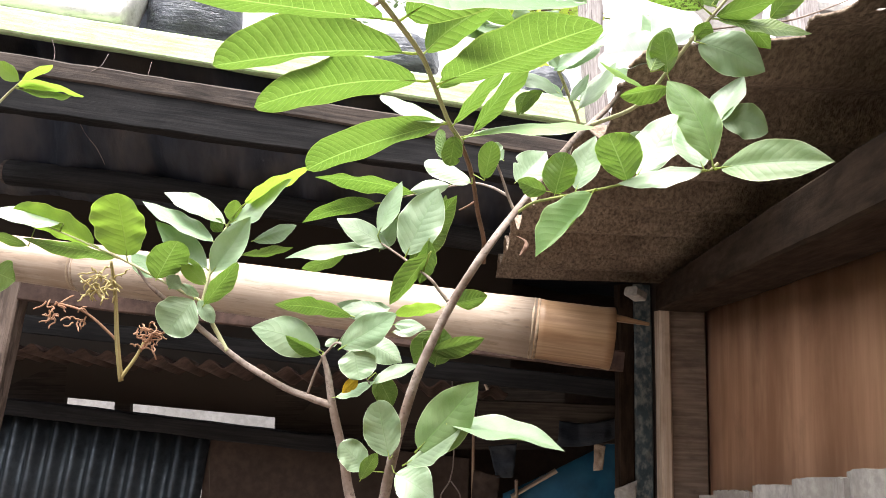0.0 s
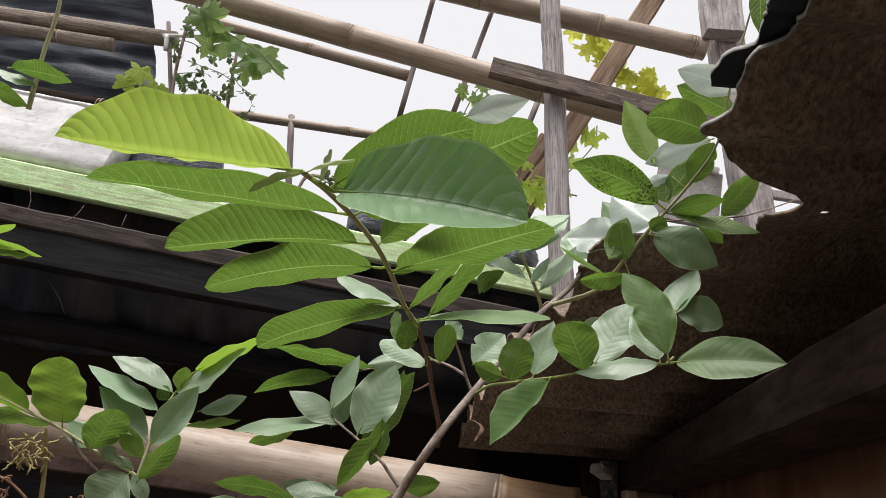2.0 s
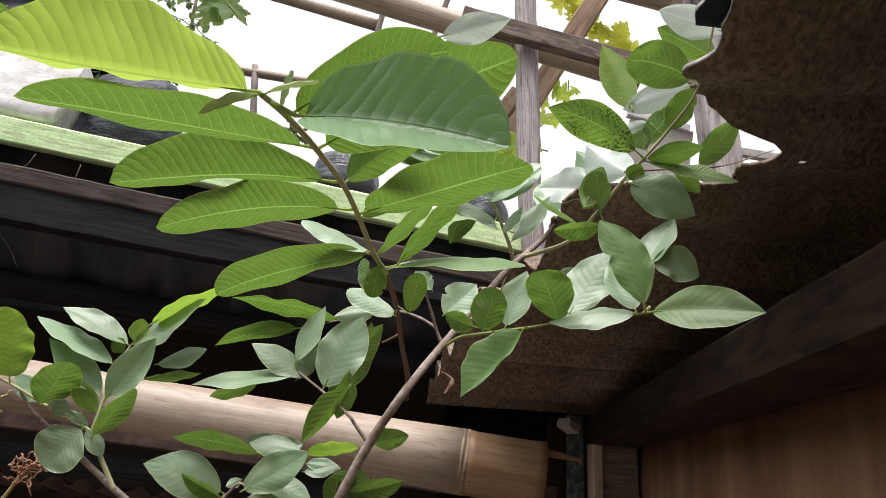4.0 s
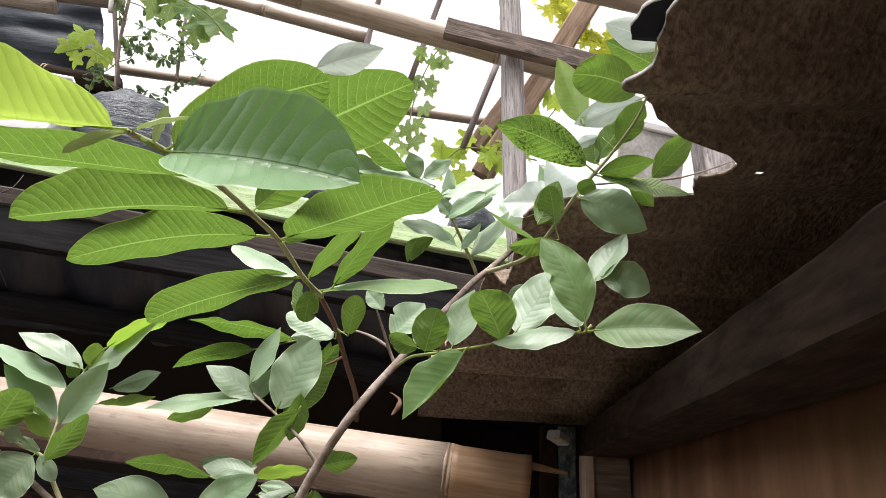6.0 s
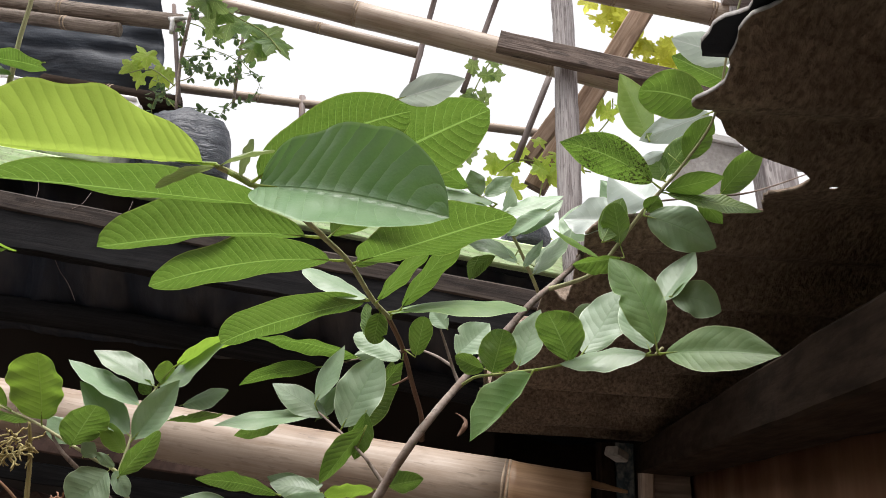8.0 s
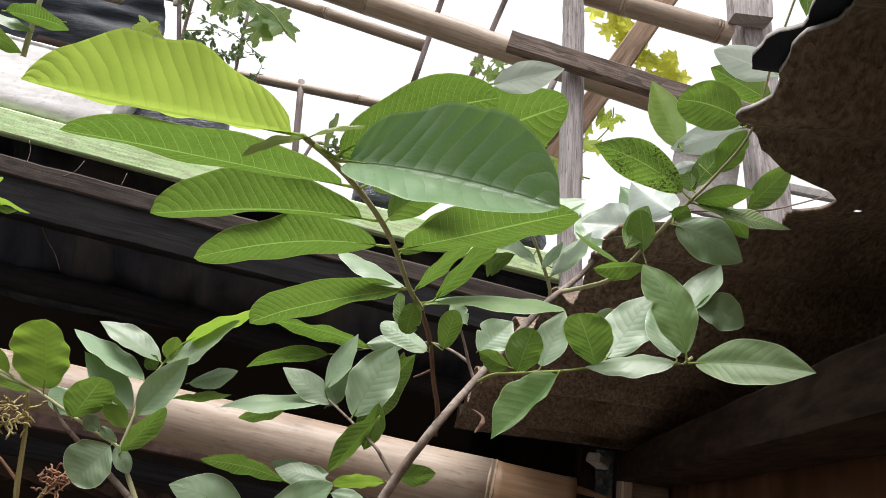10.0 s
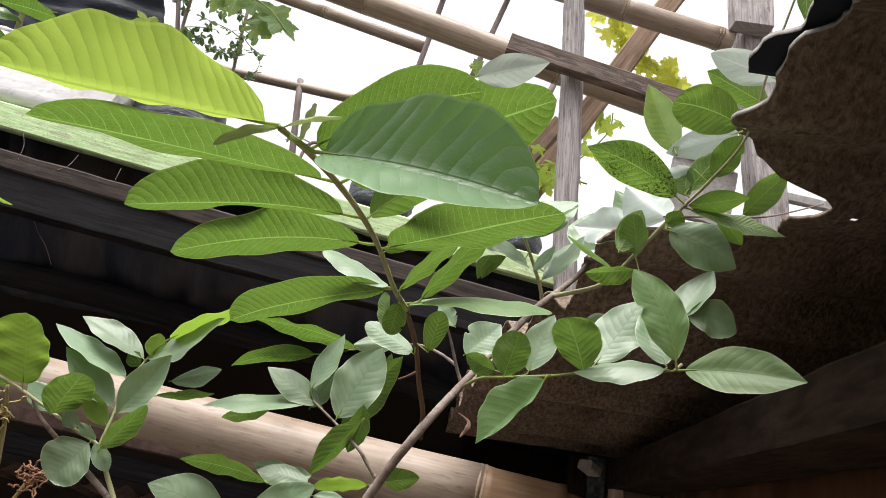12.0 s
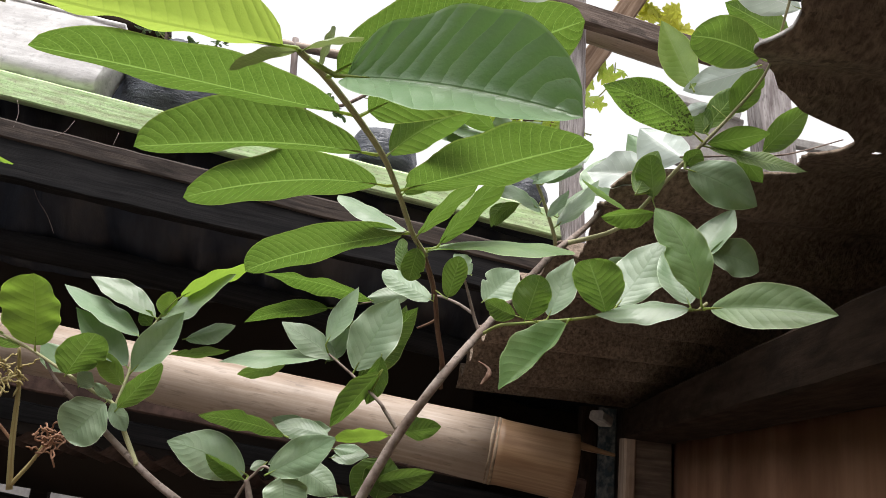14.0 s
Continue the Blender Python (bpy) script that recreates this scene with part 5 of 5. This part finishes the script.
leaf((-0.019, 0.866, 1.547), (-0.034, 0.862, 1.606), 0.040, -93, 79, 0.000, 0.000, leaf_mature, 0.48)
leaf((-0.042, 0.883, 1.532), (-0.072, 0.878, 1.560), 0.031, -115, 74, 0.000, 0.000, leaf_mature, 0.48)
leaf((-0.050, 0.879, 1.522), (-0.032, 0.870, 1.553), 0.017, 53, -142, 0.000, 0.000, leaf_soft)
leaf((0.008, 0.840, 1.558), (0.069, 0.810, 1.631), 0.052, 85, -85, 0.000, 0.000, leaf_bright)
leaf((-0.004, 0.846, 1.544), (0.055, 0.816, 1.585), 0.034, 142, -62, 0.000, 0.000, leaf_mature)
leaf((0.038, 0.826, 1.588), (0.150, 0.799, 1.572), 0.051, 145, -5, -0.001, 0.004, leaf_mature)
leaf((-0.014, 0.868, 1.534), (0.028, 0.857, 1.513), 0.043, 118, -35, 0.000, 0.000, leaf_mature)
leaf((0.022, 0.949, 1.641), (0.030, 0.942, 1.686), 0.042, 25, -141, 0.000, 0.000, leaf_soft)
leaf((0.015, 0.946, 1.657), (0.078, 0.935, 1.675), 0.029, 37, -107, 0.000, 0.000, leaf_soft)
leaf((-0.062, 0.919, 1.695), (-0.031, 0.928, 1.706), 0.022, 102, -44, 0.000, 0.000, leaf_mature)
leaf((-0.084, 0.903, 1.668), (-0.097, 0.893, 1.660), 0.011, 46, -112, 0.000, 0.000, leaf_mature)
leaf((-0.084, 0.892, 1.605), (-0.039, 0.890, 1.624), 0.022, 150, -30, 0.000, 0.000, leaf_mature)
leaf((-0.039, 0.952, 1.696), (-0.096, 0.948, 1.710), 0.028, 63, -99, 0.000, 0.000, leaf_mature)
leaf((-0.048, 0.955, 1.686), (-0.092, 0.952, 1.664), 0.022, 77, -122, 0.000, 0.000, leaf_mature)
leaf((0.027, 0.935, 1.685), (-0.002, 0.949, 1.642), 0.036, 123, -33, 0.000, 0.000, leaf_soft)
leaf((-0.027, 0.924, 1.687), (0.011, 0.925, 1.684), 0.018, 124, -80, 0.000, 0.000, leaf_mature)
leaf((-0.058, 0.929, 1.670), (-0.064, 0.940, 1.635), 0.030, 147, -50, 0.000, 0.000, leaf_mature)
branch = limb("branch", [(-0.087, 0.903, 1.596), (-0.114, 0.906, 1.604), (-0.144, 0.910, 1.614), (-0.197, 0.915, 1.642), (-0.249, 0.908, 1.681), (-0.294, 0.897, 1.717), (-0.311, 0.890, 1.740)], [0.006, 0.0056, 0.0052, 0.005, 0.0044, 0.003, 0.0012])
branch = limb("branch", [(-0.209, 0.913, 1.650), (-0.226, 0.914, 1.676), (-0.242, 0.910, 1.703), (-0.266, 0.898, 1.716), (-0.319, 0.888, 1.743), (-0.347, 0.875, 1.755), (-0.381, 0.864, 1.769), (-0.421, 0.855, 1.783)], [0.004, 0.0035, 0.003, 0.0026, 0.0022, 0.0018, 0.0014, 0.001], bark_young)
branch = limb("branch", [(-0.241, 0.910, 1.701), (-0.236, 0.911, 1.732), (-0.234, 0.916, 1.765), (-0.222, 0.922, 1.796)], [0.0028, 0.0025, 0.002, 0.0012], bark_young)
leaf((-0.319, 0.886, 1.746), (-0.323, 0.855, 1.813), 0.065, -5, -174, 0.000, 0.000, leaf_lime, 0.48, True)
leaf((-0.347, 0.874, 1.756), (-0.432, 0.848, 1.787), 0.042, 106, -17, -0.000, 0.004, leaf_lime, 0.6, True)
leaf((-0.380, 0.861, 1.779), (-0.448, 0.838, 1.789), 0.032, 54, -140, 0.000, 0.000, leaf_mature)
leaf((-0.328, 0.887, 1.746), (-0.418, 0.853, 1.759), 0.044, 164, -18, 0.000, 0.000, leaf_green)
leaf((-0.287, 0.890, 1.724), (-0.261, 0.874, 1.767), 0.046, 1, -169, 0.000, 0.000, leaf_soft, 0.48)
leaf((-0.288, 0.901, 1.728), (-0.320, 0.896, 1.754), 0.025, 73, -118, 0.000, 0.000, leaf_mature)
leaf((-0.231, 0.915, 1.771), (-0.318, 0.907, 1.814), 0.040, 39, -146, 0.000, 0.000, leaf_mature)
leaf((-0.222, 0.922, 1.793), (-0.297, 0.915, 1.832), 0.037, 53, -144, 0.000, 0.000, leaf_mature)
leaf((-0.239, 0.920, 1.740), (-0.303, 0.911, 1.793), 0.037, 44, -132, 0.000, 0.000, leaf_mature)
leaf((-0.235, 0.911, 1.734), (-0.190, 0.901, 1.801), 0.038, 73, -98, 0.000, 0.000, leaf_mature)
leaf((-0.238, 0.905, 1.698), (-0.198, 0.888, 1.747), 0.027, 17, -163, 0.000, 0.000, leaf_soft, 0.6)
leaf((-0.225, 0.922, 1.793), (-0.145, 0.896, 1.844), 0.043, 123, -55, 0.000, 0.000, leaf_mature)
leaf((-0.207, 0.919, 1.817), (-0.131, 0.903, 1.863), 0.040, -1, -176, 0.000, 0.000, leaf_lime, 0.6)
leaf((-0.195, 0.925, 1.776), (-0.140, 0.913, 1.794), 0.026, 125, -65, 0.000, 0.000, leaf_mature)
leaf((-0.208, 0.927, 1.760), (-0.146, 0.927, 1.770), 0.028, 21, -170, 0.000, 0.000, leaf_soft)
leaf((-0.238, 0.912, 1.722), (-0.269, 0.908, 1.751), 0.024, -70, 98, 0.000, 0.000, leaf_lime, 0.6)
leaf((-0.243, 0.894, 1.706), (-0.271, 0.890, 1.667), 0.050, 89, -109, 0.000, 0.000, leaf_mature, 0.48)
leaf((-0.244, 0.905, 1.706), (-0.225, 0.909, 1.680), 0.019, -60, 105, 0.000, 0.000, leaf_mature)
leaf((-0.273, 0.893, 1.715), (-0.262, 0.890, 1.731), 0.020, 70, -110, 0.000, 0.000, leaf_mature)
leaf((-0.215, 0.922, 1.795), (-0.215, 0.918, 1.823), 0.023, -33, 125, 0.000, 0.000, leaf_lime, 0.6)
leaf((-0.228, 0.923, 1.786), (-0.243, 0.921, 1.800), 0.018, 117, -78, 0.000, 0.000, leaf_soft)
leaf((-0.455, 0.868, 1.726), (-0.430, 0.870, 1.716), 0.036, 71, -95, 0.000, 0.000, leaf_soft)
leaf((-0.417, 0.864, 1.753), (-0.451, 0.852, 1.764), 0.016, 137, -43, 0.000, 0.000, leaf_soft)
leaf((-0.247, 0.892, 1.720), (-0.253, 0.894, 1.710), 0.025, 111, -69, 0.000, 0.000, leaf_mature)
limb("dry_twig", [(0.352, 0.930, 2.020), (0.405, 0.930, 2.035), (0.461, 0.930, 2.043)], [0.003, 0.0034, 0.003], twig_red, "thin dark dry twig")
limb("dry_twig", [(0.300, 0.880, 2.028), (0.372, 0.900, 2.048), (0.426, 0.900, 2.057), (0.492, 0.900, 2.084)], [0.0016, 0.0018, 0.0016, 0.001], bark, "thin dry twig")
limb("dry_twig", [(0.267, 0.735, 1.828), (0.2735, 0.735, 1.834)], [0.0016, 0.0022], bark_young)
tube("withered_leaf", [(0.103, 0.845, 1.780), (0.108, 0.840, 1.777), (0.113, 0.835, 1.772), (0.1125, 0.830, 1.766), (0.109, 0.830, 1.761), (0.106, 0.828, 1.757)], [0.0005, 0.0007, 0.0015, 0.0028, 0.0022, 0.0005], twig_red, tree, 7, 6, 0.9, "curled withered brown leaf")
sprig = thing("guava_sprig", (-0.501, 0.866, 1.868), "slim guava sprig with fresh leaves at the yard's edge", "sprig")
tree = sprig
branch = limb("twig", [(-0.549, 0.901, 1.764), (-0.501, 0.866, 1.868), (-0.466, 0.860, 1.911), (-0.442, 0.857, 1.936)], [0.003, 0.0025, 0.002, 0.0012], bark_young)
leaf((-0.444, 0.857, 1.934), (-0.472, 0.854, 1.954), 0.019, 102, -78, 0.000, 0.000, leaf_lime, 0.6)
leaf((-0.443, 0.857, 1.934), (-0.405, 0.845, 1.952), 0.019, -10, 165, 0.000, 0.000, leaf_lime, 0.6)
leaf((-0.448, 0.858, 1.928), (-0.364, 0.841, 1.917), 0.038, 2, 179, 0.001, 0.002, leaf_lime, 0.6)
leaf((-0.448, 0.858, 1.927), (-0.386, 0.860, 1.920), 0.027, -3, -176, 0.000, 0.000, leaf_soft)
sprig = thing("guava_sprig", (-0.474, 0.914, 2.066), "upright grey green twig with small leaves", "sprig")
tree = sprig
branch = limb("twig", [(-0.461, 0.896, 2.120), (-0.456, 0.886, 2.147), (-0.448, 0.871, 2.193), (-0.436, 0.854, 2.241), (-0.432, 0.829, 2.315)], [0.005, 0.0045, 0.004, 0.0036, 0.003], bark_young)
leaf((-0.479, 0.862, 2.156), (-0.394, 0.856, 2.142), 0.038, 14, -173, 0.001, 0.002, leaf_green)
leaf((-0.508, 0.851, 2.126), (-0.431, 0.850, 2.099), 0.036, 19, -158, 0.001, 0.004, leaf_soft)
leaf((-0.514, 0.840, 2.158), (-0.489, 0.847, 2.138), 0.027, -112, 48, 0.000, 0.000, leaf_lime, 0.6)
leaf((-0.442, 0.869, 2.137), (-0.495, 0.863, 2.154), 0.025, 45, -126, 0.000, 0.000, leaf_mature)
leaf((-0.419, 0.886, 2.167), (-0.485, 0.877, 2.164), 0.030, 170, -2, 0.000, 0.000, leaf_soft)

# ---- dry flower stalk ----
stalk = thing("dry_flower_stalk", (-0.349, 0.967, 1.612), "dried yellow and brown flower stalk among the leaves", "flower stalk")
tube("stalk_stem", [(-0.349, 0.968, 1.610), (-0.355, 0.960, 1.659), (-0.359, 0.952, 1.712), (-0.361, 0.937, 1.749)], [0.0033, 0.003, 0.0024, 0.0016], dry_stalk, stalk, 8)
tube("side_stem", [(-0.348, 0.967, 1.615), (-0.332, 0.964, 1.639), (-0.323, 0.961, 1.657)], [0.0024, 0.002, 0.0015], dry_stalk, stalk, 7)
tube("side_stem", [(-0.356, 0.960, 1.658), (-0.381, 0.957, 1.680), (-0.401, 0.955, 1.692), (-0.425, 0.953, 1.698)], [0.0017, 0.0015, 0.0014, 0.0012], dry_brown, stalk, 7)


def curls(c, n, size, material, label):
    c = Vector(c)
    verts, faces, uvs = [], [], []
    for _ in range(n):
        p = c + Vector((random.uniform(-1, 1), random.uniform(-0.7, 0.7), random.uniform(-1, 1))) * size * 0.4
        pts = [p]
        d = Vector((random.uniform(-1, 1), random.uniform(-1, 1), random.uniform(-1, 1))).normalized()
        for _ in range(5):
            d = (d + Vector((random.uniform(-1, 1), random.uniform(-1, 1), random.uniform(-1, 0.7))) * 0.95).normalized()
            pts.append(pts[-1] + d * size * 0.135)
        v, f, u = ring_loft(*smooth_path(pts, [0.0010] * 5 + [0.0006], 3), 5)
        o = len(verts)
        verts, faces, uvs = verts + v, faces + [tuple(i + o for i in q) for q in f], uvs + u
    sheet("dry_tuft", verts, faces, material, stalk, uvs, label=label)


curls((-0.371, 0.940, 1.724), 38, 0.031, dry_stalk, "curled yellow stalklets")
curls((-0.319, 0.960, 1.664), 34, 0.028, dry_brown, "curled reddish brown stalklets")
curls((-0.433, 0.954, 1.691), 14, 0.026, dry_brown, "curled reddish brown stalklets")
curls((-0.401, 0.956, 1.683), 9, 0.022, dry_brown, "curled reddish brown stalklets")

# ---- vines over the shelf ----


def lobed(c, facing, size, turn, material, parent, lobes=5):
    """A lobed vine leaf, cupped, with a point on each lobe."""
    c, f = Vector(c), Vector(facing).normalized()
    a = f.orthogonal().normalized()
    a = a * math.cos(turn) + f.cross(a) * math.sin(turn)
    b = f.cross(a)
    n = 60
    verts, uvs, faces = [c], [(0.1, 0.5)], []
    for ring in (0.5, 1.0):
        for i in range(n):
            w = 2 * math.pi * i / n
            r = 0.58 + 0.42 * abs(2 * ((w * lobes / (2 * math.pi)) % 1.0) - 1) ** 1.2 + 0.05 * math.sin(w * 17) + 0.12 * noise.noise(c * 90 + Vector((math.cos(w) * 3, math.sin(w) * 3, 0)))
            if abs(w - math.pi) < 0.35:
                r *= 0.55 + abs(w - math.pi)
            r *= size * ring
            verts.append(c + a * (r * math.cos(w)) + b * (r * math.sin(w)) + f * (-0.25 * r * ring + 0.1 * size * noise.noise(c * 30 + Vector((math.cos(w) * 2, math.sin(w) * 2, ring)))))
            uvs.append((0.1 + 0.85 * ring, 0.5 + 0.5 * math.sin(w * 2.5) * ring))
    for i in range(n):
        j = (i + 1) % n
        faces += [(0, 1 + i, 1 + j), (1 + i, 1 + n + i, 1 + n + j, 1 + j)]
    return sheet("leaf", verts, faces, material, parent, uvs)


def vine(label, stem, count, spread, size, material, seed, seg_r=0.002):
    rng = random.Random(seed)
    plant = thing("vine", stem[0], label, "vine", "vines")
    stalk = tube("stem", stem, [seg_r] * len(stem), twig_green, plant, 6)
    pts, _ = smooth_path(stem, [0] * len(stem), 8)
    for k in range(count):
        p = pts[int(k / count * (len(pts) - 1))]
        q = p + Vector((rng.uniform(-1, 1), rng.uniform(-0.6, 0.6), rng.uniform(-1, 1))) * spread
        lobed(q, (rng.uniform(-0.6, 0.6), -1, rng.uniform(-0.6, 0.7)), size * rng.uniform(0.7, 1.25), rng.uniform(0, 6.28), material, stalk)
    return plant


vine("yellowing lobed vine behind the post", [(0.504, 2.150, 3.290), (0.571, 2.150, 3.206), (0.655, 2.150, 3.114), (0.729, 2.150, 3.088)], 54, 0.052, 0.034, vine_yellow, 3)
vine("yellow green vine low behind the post", [(0.278, 1.930, 2.292), (0.318, 2.050, 2.579), (0.392, 2.100, 2.664), (0.513, 2.100, 2.811), (0.530, 2.100, 2.892)], 14, 0.05, 0.033, vine_lime, 5)
vine("green lobed vine hanging from the bamboo rail", [(-0.616, 1.780, 2.930), (-0.555, 1.780, 2.889), (-0.470, 1.780, 2.843), (-0.415, 1.780, 2.785)], 11, 0.055, 0.060, vine_green, 7)
vine("green climbing vine between the rods", [(0.070, 2.000, 2.626), (0.087, 2.000, 2.772), (0.123, 2.000, 2.887), (0.154, 2.000, 2.947)], 26, 0.045, 0.027, vine_green, 9)
vine("pale green vine over the planters", [(-0.868, 1.900, 2.768), (-0.807, 1.900, 2.783), (-0.733, 1.900, 2.734)], 6, 0.035, 0.042, vine_lime, 11)
vine("low green vine beside the post", [(0.187, 1.900, 2.532), (0.246, 1.900, 2.569), (0.427, 1.900, 2.545)], 18, 0.05, 0.03, vine_lime, 13)


def fine_plant(label, stem, twigs, per_twig, reach, size, seed):
    """A bushy plant: thin twigs off one stem, each carrying tiny leaves."""
    rng = random.Random(seed)
    plant = thing("small_leaved_plant", stem[0], label, "plant")
    tube("stem", stem, [0.005] * len(stem), bark, plant, 6)
    pts, _ = smooth_path(stem, [0] * len(stem), 8)
    verts, faces, uvs = [], [], []
    for k in range(twigs):
        p = rng.choice(pts)
        way = Vector((rng.uniform(-1, 1), rng.uniform(-0.6, 0.6), rng.uniform(-0.5, 0.9))).normalized()
        line = [p]
        for _ in range(4):
            way = (way + Vector((rng.uniform(-1, 1), rng.uniform(-1, 1), rng.uniform(-1, 0.8))) * 0.45).normalized()
            line.append(line[-1] + way * reach * rng.uniform(0.2, 0.32))
        tube("twig", line, [0.0016, 0.0014, 0.0012, 0.001, 0.0007], twig_green, plant, 5, 4)
        along, _ = smooth_path(line, [0] * 5, 8)
        for _ in range(per_twig):
            d = Vector((rng.uniform(-1, 1), rng.uniform(-1, 1), rng.uniform(-1, 0.6))).normalized()
            e = d.orthogonal().normalized()
            s = size * rng.uniform(0.6, 1.4)
            q = along[int(len(along) * rng.uniform(0.15, 1) ** 0.7) - 1] + d * s * 1.2
            g = d.cross(e) * s * 0.25
            o = len(verts)
            for i in range(8):
                w = math.pi * i / 4
                verts.append(q + d * (s * math.cos(w)) + e * (s * 0.6 * math.sin(w)) + g * math.cos(w) ** 2)
                uvs.append((0.5 - 0.5 * math.cos(w), 0.5 + 0.5 * math.sin(w)))
            faces.append(tuple(range(o, o + 8)))
    tagged(sheet("tiny_leaves", verts, faces, vine_grey, plant, uvs, smooth=False), kind="stuff")


fine_plant("bushy plant with tiny green leaves in the grow bag", [(-0.716, 1.900, 2.663), (-0.731, 1.900, 2.809), (-0.732, 1.900, 2.943), (-0.729, 1.900, 3.063)], 16, 14, 0.11, 0.0095, 21)
fine_plant("thin shrub with tiny leaves behind the rail", [(-0.597, 2.000, 2.732), (-0.603, 2.000, 2.867), (-0.605, 2.000, 2.987)], 13, 15, 0.11, 0.0095, 23)
fine_plant("low weeds on the shelf", [(-0.360, 1.940, 2.335), (-0.341, 1.990, 2.570), (-0.246, 2.000, 2.588), (-0.124, 2.000, 2.681)], 8, 10, 0.07, 0.009, 25)
